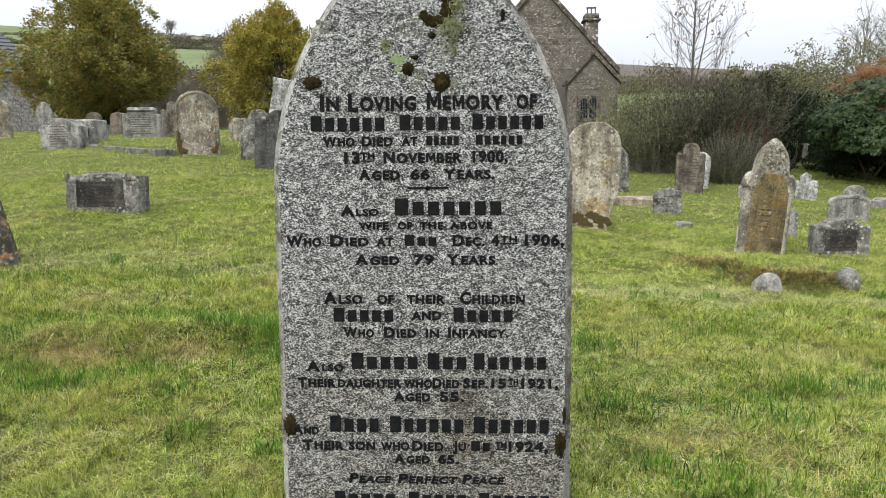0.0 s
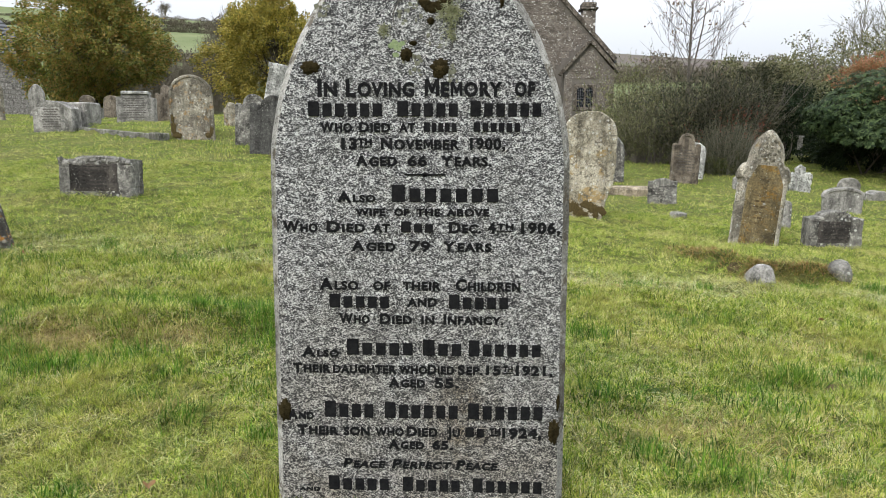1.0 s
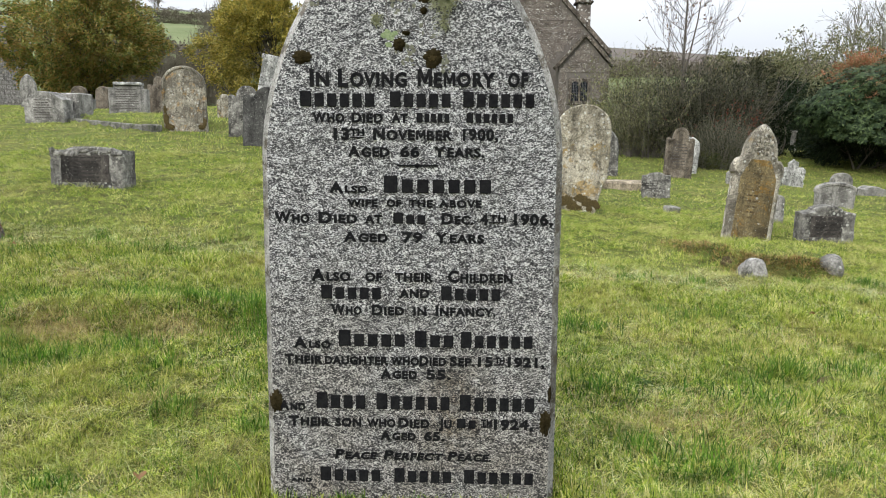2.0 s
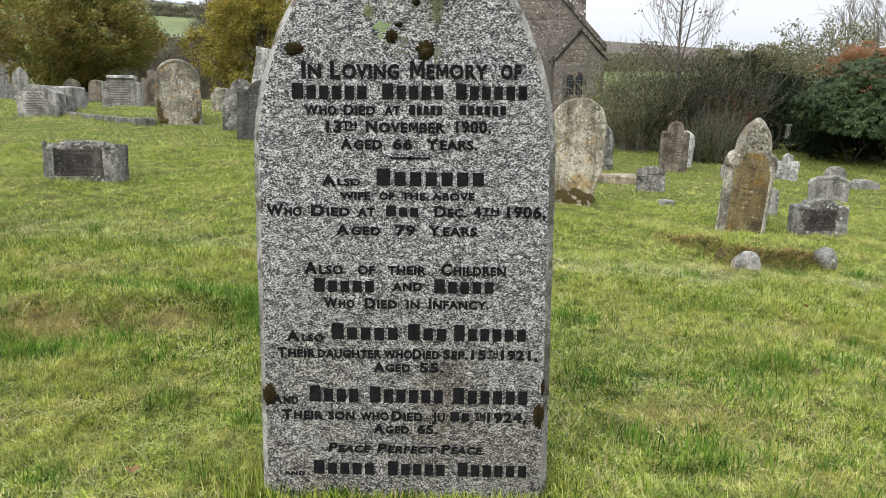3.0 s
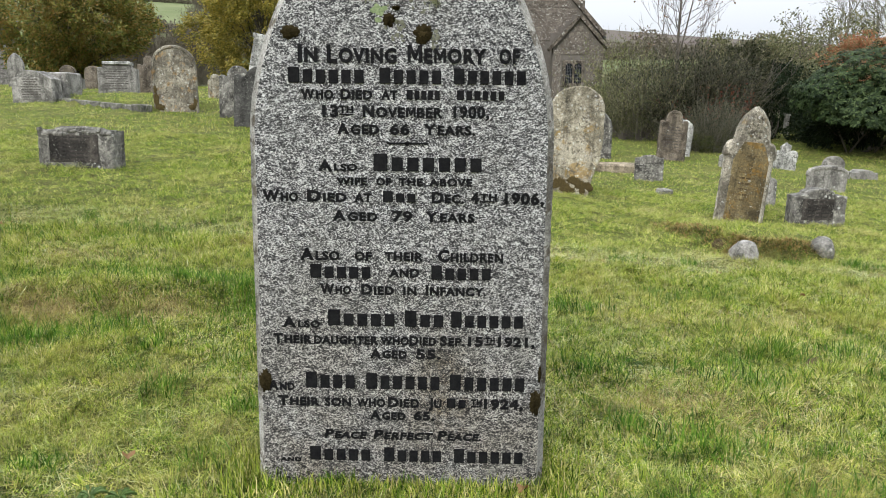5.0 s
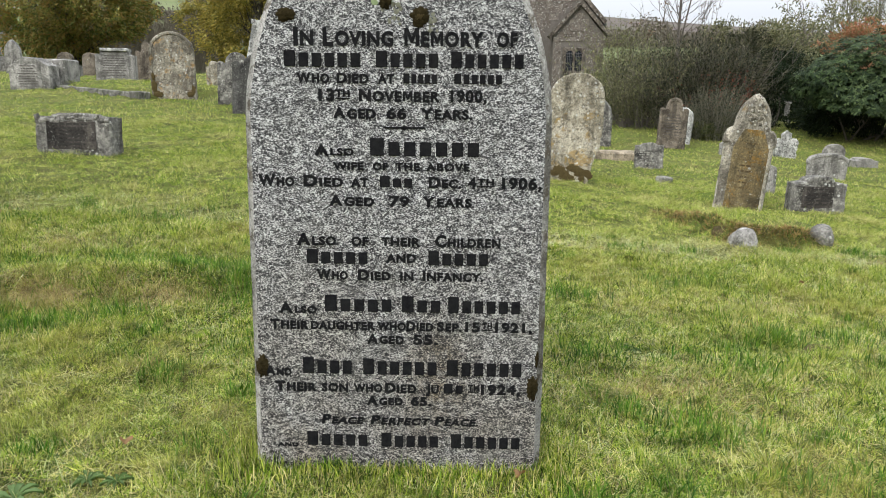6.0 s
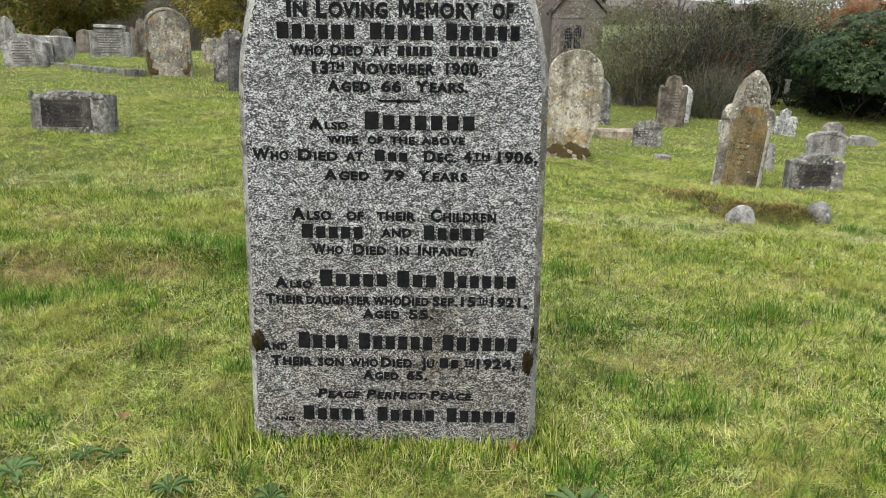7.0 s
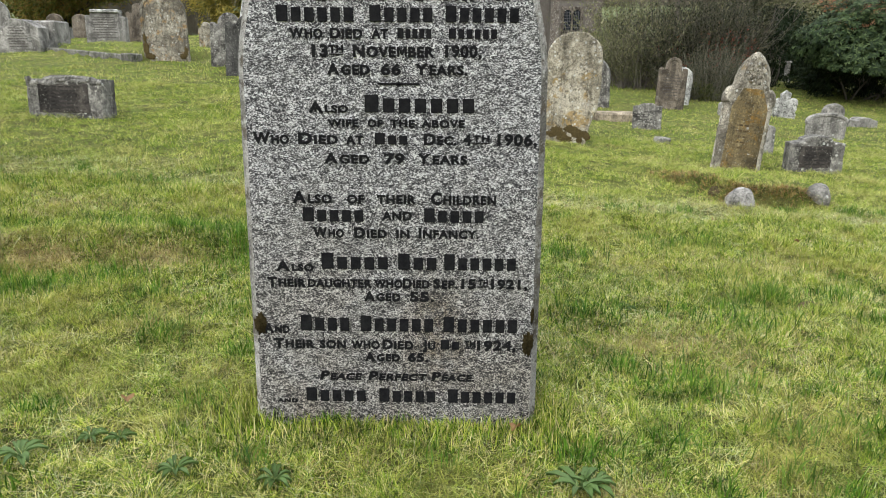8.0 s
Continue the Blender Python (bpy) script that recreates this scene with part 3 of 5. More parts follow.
# the soil lies a little below the feet of the grass
Z = Z - np.where(near_bed, 0.010, 0)
gi = np.arange(X.size).reshape(X.shape)
ground = quick("ground", np.stack([X, Y, Z], -1).reshape(-1, 3), np.zeros((0, 3), np.int32),
               np.stack([gi[:-1, :-1], gi[:-1, 1:], gi[1:, 1:], gi[1:, :-1]], -1).reshape(-1, 4), GROUND)
ground.data.polygons.foreach_set("use_smooth", [True] * len(ground.data.polygons))
tagged(ground, "mown churchyard turf rising to pasture and brown moorland", "ground", kind="structure")


# ---- the tall granite headstone in front ----
headstone = thing("headstone", pose(0, 0, 0), "tall grey granite headstone with black lead lettering and dark moss spots", "gravestone")
v, f = slab_mesh([(-0.366, 0)] + gothic_top(0.714, 1.468, 0.85)[1:-1] + [(0.362, 0)], 0.11, 0.016, 0.0018, 0.010, seed=5, sink=0.15)
slab = raw("slab", v, f, GRANITE, headstone)
slab.data.materials.append(PITCHED)
for poly in slab.data.polygons:
    poly.material_index = 0 if len(poly.vertices) > 4 and poly.center.y < 0.03 else 1


def glyph_mesh(text, height):
    """A word's letters as a raised mesh, in the built-in font thickened to a heavy face: corner at the baseline, cap height as given; and its width."""
    cu = bpy.data.curves.new("word", "FONT")
    cu.body, cu.size, cu.extrude, cu.offset, cu.resolution_u = text, height / 0.729, 0.0011, height * 0.062, 3
    cu.space_character = 1.13
    tmp = bpy.data.objects.new("word", cu)
    scene.collection.objects.link(tmp)
    bpy.context.view_layer.update()
    me = bpy.data.meshes.new_from_object(tmp.evaluated_get(bpy.context.evaluated_depsgraph_get()))
    bpy.data.objects.remove(tmp)
    bpy.data.curves.remove(cu)
    return me


def letter_m(height):
    """A heavy capital M: two legs and a deep notch, as points and faces like those of glyph_mesh."""
    half = [(0.0, 0.0), (0.0, 1.0), (0.25, 1.0), (0.475, 0.48)]
    foot = [(0.395, 0.16), (0.205, 0.62), (0.205, 0.0)]
    rim = half + [(0.95 - x, z) for x, z in reversed(half[:-1])] + [(0.95 - x, z) for x, z in reversed(foot)] + foot
    n = len(rim)
    co = np.array([(x * height, z * height, y) for y in (0.0011, -0.0011) for x, z in rim])
    return co, [tuple(range(n)), tuple(range(2 * n - 1, n - 1, -1))] + [(i, (i + 1) % n, n + (i + 1) % n, n + i) for i in range(n)]


def word(bm, text, x0, x1, z, cap, small):
    """One word of the inscription between x0 and x1 with its baseline at z. '#n': a name, set as n plain bars."""
    slant = text.startswith("/")
    text = text.lstrip("/")
    if text.startswith("#"):
        n = int(text[1:])
        unit = (x1 - x0) / (n + 0.15)
        for i in range(n):
            a = x0 + unit * i + (unit * 0.15 if i else 0)
            box(bm, a + unit * 0.12, x0 + unit * (i + 0.98), -0.0032, 0.001, z, z + (cap if i == 0 else small), 0.0006)
        return
    if text.startswith("^"):
        z, cap, small, text = z + small * 0.40, cap * 0.62, small * 0.72, text[1:]
        box(bm, x0, x1, -0.0032, 0.001, z - small * 0.32, z - small * 0.18)
    pieces = [(text.upper(), small)] if text.islower() else ([(text, cap)] if text[0].isdigit() else [(text[0], cap), (text[1:], small)])
    # M is cut by itself
    pieces = [(run, height) for body, height in pieces for run in body.replace("M", " M ").split()]
    pen, made = 0.0, []
    for body, height in pieces:
        if not body:
            continue
        if body == "M":
            co, faces = letter_m(height)
            made.append((faces, co, pen))
            pen += np.ptp(co[:, 0]) + height * 0.13
            continue
        me = glyph_mesh(body, height)
        co = np.empty(len(me.vertices) * 3)
        me.vertices.foreach_get("co", co)
        co = co.reshape(-1, 3)
        made.append(([tuple(p.vertices) for p in me.polygons], co, pen - co[:, 0].min()))
        pen += np.ptp(co[:, 0]) + height * 0.13
        bpy.data.meshes.remove(me)
    width = pen - pieces[-1][1] * 0.13
    kx = (x1 - x0) / width
    for faces, co, shift in made:
        vs = [bm.verts.new((x0 + (x + shift) * kx + (0.22 * y if slant else 0), -0.0016 - zz, z + y)) for x, y, zz in co]
        for p in faces:
            try:
                bm.faces.new([vs[i] for i in p])
            except ValueError:
                pass


def islands(bm):
    """The vertex groups of a mesh that hang together: single letters, stops and bars."""
    left, found = set(bm.verts), []
    while left:
        todo, group = [left.pop()], []
        while todo:
            vert = todo.pop()
            group.append(vert)
            for e in vert.link_edges:
                o = e.other_vert(vert)
                if o in left:
                    left.discard(o)
                    todo.append(o)
        found.append(group)
    return found


def line(z, cap, small, words):
    """A line of the inscription; each letter is a raised piece of its own."""
    for text, x0, x1 in words:
        bm = bmesh.new()
        word(bm, text, x0, x1, z, cap, small)
        bmesh.ops.remove_doubles(bm, verts=bm.verts, dist=0.00002)
        bm.verts.index_update()
        for group in islands(bm):
            idx = {v: i for i, v in enumerate(group)}
            faces = {f for v in group for f in v.link_faces}
            raw("letter_bar" if text.startswith("#") else "letter", [v.co.copy() for v in group], [[idx[v] for v in f.verts] for f in faces], LEAD, headstone)
        bm.free()


line(1.042, 0.0380, 0.0310, [("IN", -0.234, -0.189), ("LOVING", -0.168, -0.009), ("MEMORY", 0.016, 0.194), ("of", 0.223, 0.269)])
line(0.995, 0.0350, 0.0300, [("#6", -0.261, -0.08), ("#5", -0.052, 0.097), ("#6", 0.118, 0.289)])
line(0.960, 0.0220, 0.0200, [("WHO", -0.23, -0.155), ("DIED", -0.138, -0.065), ("at", -0.045, -0.007), ("#5", 0.012, 0.092), ("#6", 0.127, 0.24)])
line(0.920, 0.0260, 0.0220, [("13", -0.181, -0.144), ("^th", -0.142, -0.109), ("NOVEMBER", -0.088, 0.097), ("1900,", 0.121, 0.204)])
line(0.881, 0.0240, 0.0210, [("AGED", -0.148, -0.05), ("66", -0.025, 0.021), ("YEARS.", 0.053, 0.172)])
line(0.796, 0.0230, 0.0160, [("ALSO", -0.194, -0.102)])
line(0.796, 0.0400, 0.0320, [("#7", -0.068, 0.195)])
line(0.763, 0.0170, 0.0170, [("wife", -0.151, -0.079), ("of", -0.058, -0.023), ("the", -0.005, 0.052), ("ABOVE", 0.066, 0.168)])
line(0.723, 0.0260, 0.0200, [("WHO", -0.327, -0.243), ("DIED", -0.221, -0.128), ("at", -0.11, -0.068), ("#3", -0.045, 0.039), ("DEC.", 0.073, 0.149), ("4", 0.165, 0.184), ("^th", 0.187, 0.226), ("1906,", 0.244, 0.337)])
line(0.678, 0.0240, 0.0200, [("AGED", -0.162, -0.055), ("79", -0.02, 0.028), ("YEARS", 0.057, 0.175)])
line(0.582, 0.0280, 0.0210, [("ALSO", -0.242, -0.147), ("of", -0.111, -0.07), ("their", -0.039, 0.054), ("CHILDREN", 0.089, 0.245)])
line(0.537, 0.0340, 0.0280, [("#5", -0.222, -0.068), ("#5", 0.07, 0.221)])
line(0.542, 0.0210, 0.0210, [("and", -0.028, 0.044)])
line(0.498, 0.0250, 0.0200, [("WHO", -0.196, -0.121), ("DIED", -0.096, -0.017), ("in", 0.006, 0.038), ("INFANCY.", 0.06, 0.206)])
line(0.412, 0.0250, 0.0170, [("ALSO", -0.291, -0.198)])
line(0.418, 0.0400, 0.0300, [("#5", -0.182, -0.01), ("#3", 0.006, 0.109), ("#6", 0.119, 0.302)])
line(0.371, 0.0240, 0.0200, [("THEIR", -0.314, -0.219), ("daughter", -0.214, -0.056), ("who", -0.05, 0.02), ("DIED", 0.021, 0.087), ("SEP.", 0.096, 0.156), ("15", 0.165, 0.201), ("^th", 0.208, 0.23), ("1921,", 0.238, 0.328)])
line(0.336, 0.0240, 0.0200, [("AGED", -0.076, 0.015), ("55.", 0.038, 0.099)])
line(0.248, 0.0250, 0.0190, [("AND", -0.331, -0.266)])
line(0.255, 0.0410, 0.0340, [("#4", -0.24, -0.11), ("#6", -0.09, 0.101), ("#6", 0.118, 0.311)])
line(0.208, 0.0250, 0.0210, [("THEIR", -0.307, -0.204), ("son", -0.191, -0.125), ("who", -0.111, -0.039), ("DIED", -0.032, 0.046), ("JU", 0.069, 0.102), ("#2", 0.112, 0.166), ("^th", 0.175, 0.202), ("1924,", 0.207, 0.305)])
line(0.174, 0.0230, 0.0190, [("AGED", -0.078, 0.012), ("65.", 0.032, 0.085)])
line(0.121, 0.0240, 0.0180, [("/PEACE", -0.194, -0.089), ("/PERFECT", -0.07, 0.078), ("/PEACE.", 0.092, 0.202)])
line(0.055, 0.0130, 0.0100, [("and", -0.308, -0.254)])
line(0.060, 0.0370, 0.0300, [("#5", -0.235, -0.073), ("#5", -0.046, 0.107), ("#6", 0.131, 0.313)])
bm = bmesh.new()
box(bm, -0.032, 0.063, -0.003, 0.001, 0.858, 0.8625)
bmesh.ops.create_cone(bm, cap_ends=True, segments=4, radius1=0.008, radius2=0.006, depth=0.004, matrix=Matrix.Translation((0.0155, -0.001, 0.860)) @ Matrix.Rotation(radians(90), 4, "X"))
part("inscription_rule", bm, LEAD, headstone, "short black rule with a diamond")


def moss_pad(x, z, w, h, material, label, name="moss_patch", thick=0.007, seed=0, y=0.0, parent=headstone, n=44):
    """A low cushion with a ragged rim that clings to a stone's face."""
    noise.seed_set(seed + 11)
    verts, faces = [(x, y - thick, z)], []
    levels = ((0.35, 0.95), (0.7, 0.7), (0.92, 0.25), (1.0, -0.2))
    for k, (rr, up) in enumerate(levels):
        for i in range(n):
            a = 2 * math.pi * i / n
            e = 1 + 0.30 * noise.noise(Vector((math.cos(a) * 1.7, math.sin(a) * 1.7, seed * 3.1))) + 0.30 * noise.noise(Vector((math.cos(a) * 5, math.sin(a) * 5, seed))) + 0.14 * noise.noise(Vector((math.cos(a) * 14, math.sin(a) * 14, seed)))
            t = thick * (up + 0.35 * noise.noise(Vector((i * 0.9, k * 2.0, seed))) * (k < 3))
            verts.append((x + math.cos(a) * rr * e * w / 2, y - t, z + math.sin(a) * rr * e * h / 2))
    for i in range(n):
        j = (i + 1) % n
        faces.append((0, 1 + i, 1 + j))
        for k in range(len(levels) - 1):
            faces.append((1 + k * n + i, 1 + (k + 1) * n + i, 1 + (k + 1) * n + j, 1 + k * n + j))
    return raw(name, verts, faces, material, parent, label, True)


def dark_moss(rows):
    for i, (x, z, w, h) in enumerate(rows):
        moss_pad(x, z, w, h, MOSS, "dark brown moss cushion", seed=i)


for i in range(9):
    # a thick cushion that follows the curled stem of a carved ornament
    a = radians(205 + 21 * i)
    grow = 0.7 + 0.06 * i
    moss_pad(0.034 + 0.026 * math.cos(a) * (1 + 0.05 * i), 1.264 + 0.022 * math.sin(a) * (1 + 0.16 * i) + 0.0022 * i, 0.030 * grow, 0.030 * grow, MOSS, "black-brown moss in the carved ornament", "moss_patch", 0.004, 20 + i, n=24)
moss_pad(0.050, 1.104, 0.026, 0.022, MOSS_BROWN, "rusty brown centre of a moss cushion", "moss_patch", 0.0085, 37, n=24)
dark_moss([(0.030, 1.209, 0.018, 0.016), (-0.027, 1.135, 0.030, 0.030), (0.051, 1.105, 0.046, 0.044), (-0.251, 1.106, 0.044, 0.032)])
dark_moss([(-0.337, 0.271, 0.034, 0.056), (0.334, 0.226, 0.030, 0.064), (0.343, 0.302, 0.010, 0.042), (0.191, 1.250, 0.010, 0.030), (-0.010, 1.160, 0.020, 0.012)])
# grey crusts of lichen, broken into small scales round the carved ornament
for i in range(70):
    r = random.Random(140 + i)
    cx, cz, sp = r.choice([(-0.025, 1.231, 0.016), (0.072, 1.225, 0.014), (-0.217, 1.241, 0.008), (0.078, 1.093, 0.008), (0.0, 1.12, 0.012), (0.045, 1.16, 0.012)])
    moss_pad(cx + r.gauss(0, sp), cz + r.gauss(0, sp * 1.3), r.uniform(0.004, 0.013), r.uniform(0.004, 0.013), GREY_LICHEN, "grey-green scale of crust lichen", "lichen_patch", 0.0005, 140 + i, n=12)


def carved_arc(cx, cz, rx, rz, a0, a1, width):
    """A worn groove of the carved ornament, drawn as a thin dark tube."""
    wood = Wood()
    wood.tube([Vector((x, 0.0006, z)) for x, z in arc(cx, cz, rx, rz, a0, a1, 16)], width, width * 0.5, 5)
    raw("carved_groove", wood.v, wood.f, FAINT, headstone, "worn dark groove of a carved ornament")


carved_arc(-0.022, 1.215, 0.034, 0.046, 110, 215, 0.0022)
carved_arc(-0.006, 1.150, 0.036, 0.018, 15, 165, 0.0016)
carved_arc(0.060, 1.190, 0.030, 0.042, 190, 330, 0.0015)
carved_arc(0.020, 1.205, 0.070, 0.090, 320, 400, 0.0013)


def lichen_tuft(x, z, size, count, seed):
    """Pale beard lichen: a bunch of fine hanging threads."""
    r, wood = random.Random(seed), Wood()
    for _ in range(count):
        p = Vector((x + r.gauss(0, size * 0.25), -0.002, z + r.gauss(0, size * 0.25)))
        d = Vector((r.gauss(0, 0.7), -abs(r.gauss(0.5, 0.3)), r.gauss(-0.1, 0.7))).normalized()
        pts = [p]
        for _ in range(3):
            d = (d + Vector((r.gauss(0, 0.4), r.gauss(0, 0.2), r.gauss(-0.2, 0.35)))).normalized()
            p = p + d * size * 0.2
            pts.append(p)
        wood.tube(pts, 0.0009, 0.0005, 3)
    raw("lichen_tuft", wood.v, wood.f, TUFT, headstone, "pale stringy beard lichen")


lichen_tuft(0.075, 1.226, 0.040, 150, 1)
lichen_tuft(0.088, 1.274, 0.030, 90, 2)
lichen_tuft(-0.078, 1.191, 0.022, 60, 3)
lichen_tuft(0.072, 1.180, 0.024, 50, 4)
for i in range(16):
    r = random.Random(60 + i)
    moss_pad(-0.050 + r.gauss(0, 0.009), 1.153 + r.gauss(0, 0.008), r.uniform(0.009, 0.018), r.uniform(0.007, 0.014), LEAFY, "light green leafy lichen", "lichen_lobe", 0.0010, 60 + i, n=18)


# ---- the other gravestones, from the left round to the right ----
g = gravestone("dark tilted gravestone with orange lichen spots in the grass", round_top(0.52, 0.95, 0.2), 0.09,
               old_stone("orange_spotted_stone", (0.075, 0.07, 0.06), (0.16, 0.15, 0.13), [((0.42, 0.19, 0.03), 9.0, 0.565)], (0.34, 0.33, 0.29), 0.63, 0.58), -3.16, 2.64, yaw=10, tilt=-13, seed=2)

g = gravestone("low blackened stone block with a sunk inscribed panel", low_block(0.72, 0.36, 0.035), 0.22, BLACK_BLOCK, -3.38, 4.62, yaw=-3, back=-3, wear=0.010, chamfer=0.015, step=0.02, seed=3)
bm = bmesh.new()
box(bm, -0.245, 0.225, -0.006, 0.02, 0.03, 0.285, 0.004)
part("panel", bm, BLACK_PANEL, g, "smooth blackened inscription panel")
for i in range(15):
    r = random.Random(600 + i)
    moss_pad(-0.33 + 0.66 * i / 14, r.uniform(0.28, 0.33), r.uniform(0.04, 0.09), r.uniform(0.03, 0.06), BLACK_BLOCK, "dark lichen crust along the block's top", "lichen_patch", 0.010, 600 + i, parent=g, n=20)
bars(g, 6, -0.19, 0.17, 0.265, 0.036, 0.014, DIM, -0.0085, 3)

g = gravestone("pale arched gravestone beside a leaning neighbour", round_top(0.5, 0.9, 0.24), 0.09, ARCH_STONE, -11.15, 14.3, yaw=8, seed=4)
g = gravestone("grey lichened block monument with a stepped pediment", [(-0.40, 0), (-0.40, 0.44), (-0.28, 0.47), (-0.10, 0.60), (0.10, 0.585), (0.40, 0.44), (0.40, 0)], 0.30, GREY_STONE, -7.80, 11.2, yaw=-4, wear=0.008, seed=5)
bm = bmesh.new()
box(bm, -0.27, 0.25, -0.008, 0.02, 0.06, 0.47, 0.006)
part("panel", bm, GREY_STONE, g)
bars(g, 8, -0.21, 0.19, 0.44, 0.046, 0.016, FAINT, -0.0105, 5)
bm = bmesh.new()
box(bm, 0.03, 0.50, 0.34, 0.80, 0.0, 0.585, 0.03)
part("rear_block", bm, GREY_STONE, g)
g = gravestone("small low grey stone block behind the monument", low_block(0.52, 0.34, 0.06), 0.2, GREY_STONE, -9.2, 15.0, yaw=4, seed=6)
g = gravestone("small pointed gravestone below the oak", gothic_top(0.42, 0.80, 0.48), 0.08, GREY_STONE, -11.28, 16.2, seed=7, z=gz(-11.28, 16.2) + 0.05)
g = gravestone("small brown round-topped gravestone in shade", round_top(0.42, 0.58, 0.16), 0.08, BROWN_STONE, -10.05, 16.4, seed=8)
g = gravestone("leaning brown gravestone below the oak", round_top(0.40, 0.56, 0.14), 0.08, BROWN_STONE, -9.05, 15.7, tilt=4, seed=9)
g = gravestone("grey inscribed tablet stone with a pale capping", [(-0.40, 0), (-0.40, 0.58), (-0.29, 0.58), (-0.29, 0.63), (0.29, 0.63), (0.29, 0.56), (0.40, 0.56), (0.40, 0)], 0.22, GREY_STONE, -7.18, 13.2, yaw=6, back=-2, seed=10)
bm = bmesh.new()
box(bm, -0.28, 0.29, -0.04, 0.24, 0.632, 0.70, 0.012)
part("cap", bm, PALE_STONE, g, "pale rounded capping stone")
bars(g, 9, -0.26, 0.24, 0.55, 0.05, 0.018, FAINT, -0.003, 10)
g = gravestone("brown gravestone with a knob on its head", shouldered(0.52, 0.80, 0.58, 0.11), 0.09, BROWN_STONE, -6.93, 14.2, seed=11)
g = gravestone("large round-topped gravestone crusted with lichen", round_top(0.70, 1.07, 0.33), 0.10, ARCH_STONE, -4.52, 9.75, yaw=9, back=-2, tilt=-1.5, wear=0.006, panel=0.045, depth=0.012, seed=12)
for i, (x, z, w, h) in enumerate([(-0.30, 0.20, 0.08, 0.22), (-0.25, 0.08, 0.16, 0.10), (0.31, 0.14, 0.07, 0.16), (0.26, 0.07, 0.12, 0.08), (-0.31, 0.36, 0.05, 0.12)]):
    moss_pad(x, z, w, h, MOSS_BROWN, "brown moss at the foot of the arched stone", parent=g, seed=520 + i, thick=0.008)
g = gravestone("small lichened gravestone among taller ones", shouldered(0.30, 0.48, 0.33, 0.09), 0.08, ARCH_STONE, -4.90, 12.7, seed=13)
g = gravestone("grey-brown gravestone with a scrolled top", shouldered(0.56, 0.79, 0.60, 0.16), 0.09, BLACK_BLOCK, -3.30, 9.1, yaw=4, tilt=2, seed=14)
g = gravestone("dark slate gravestone standing behind the granite one", shouldered(0.66, 0.84, 0.68, 0.18), 0.07, DARK_SLATE, -2.72, 8.15, tilt=2.5, yaw=4, seed=15)
g = gravestone("tall pale gravestone with a flat moulded head", [(-0.10, 0), (-0.10, 1.18), (-0.12, 1.18), (-0.12, 1.25), (0.5, 1.25), (0.5, 1.18), (0.46, 1.18), (0.46, 0)], 0.09, PALE_STONE, -3.0, 8.6, tilt=12, seed=16)

g = gravestone("large irregular gravestone covered in white and orange lichen", round_top(0.60, 1.27, 0.26)[:-1] + [(0.295, 0.62), (0.27, 0.45), (0.19, 0.24), (0.15, 0)], 0.10, ROUGH_STONE, 1.47, 6.2, z=0.0, back=-1, wear=0.010, panel=0.0, seed=17)
for i in range(16):
    r = random.Random(540 + i)
    moss_pad(-0.26 + 0.43 * i / 15, r.triangular(0.08, 0.24, 0.16), r.uniform(0.07, 0.14), r.uniform(0.05, 0.13), MOSS_BROWN, "brown moss on the foot of the slab", parent=g, seed=180 + i, thick=0.005)
g = gravestone("dark brown gravestone turned edge-on", gothic_top(0.5, 0.90, 0.55), 0.09, BLACK_BLOCK, 2.88, 12.0, yaw=-42, seed=18)
g = thing("ledger_slab", pose(2.78, 9.75, gz(2.78, 9.75), 0, 0, -14), "low pale coffin-shaped ledger slab lying in grass", "grave slab", "churchyard gravestones")
bm = bmesh.new()
box(bm, -0.50, 0.40, -0.25, 0.25, -0.1, 0.13, 0.035)
part("slab", bm, old_stone("buff_slab", (0.24, 0.20, 0.14), (0.36, 0.30, 0.22), [], None, 0.6, 0.7), g)
g = gravestone("small dark gravestone block with carved lines", low_block(0.40, 0.37, 0.04), 0.12, BLACK_BLOCK, 2.90, 8.35, yaw=-8, back=-4, wear=0.006, step=0.02, seed=19)
bars(g, 7, -0.15, 0.15, 0.31, 0.036, 0.015, GREY_STONE, -0.003, 19)
g = gravestone("brown gravestone with a round head and shoulders", shouldered(0.54, 0.98, 0.74, 0.15), 0.10, BROWN_STONE, 4.34, 12.1, yaw=-10, tilt=2, panel=0.05, depth=0.015, seed=20)
bars(g, 8, -0.17, 0.17, 0.66, 0.055, 0.018, FAINT, 0.013, 20)
g = gravestone("pale lichened gravestone behind the brown one", round_top(0.5, 0.76, 0.2), 0.09, PALE_STONE, 4.76, 13.0, yaw=-10, tilt=4, wear=0.012, seed=21)
g = thing("stone_fragment", pose(2.62, 6.65, gz(2.62, 6.65), 6, 4, 24), "small broken grey stone lying in the grass", "stone")
bm = bmesh.new()
box(bm, -0.09, 0.09, -0.06, 0.06, -0.03, 0.075, 0.012)
part("block", bm, GREY_STONE, g)

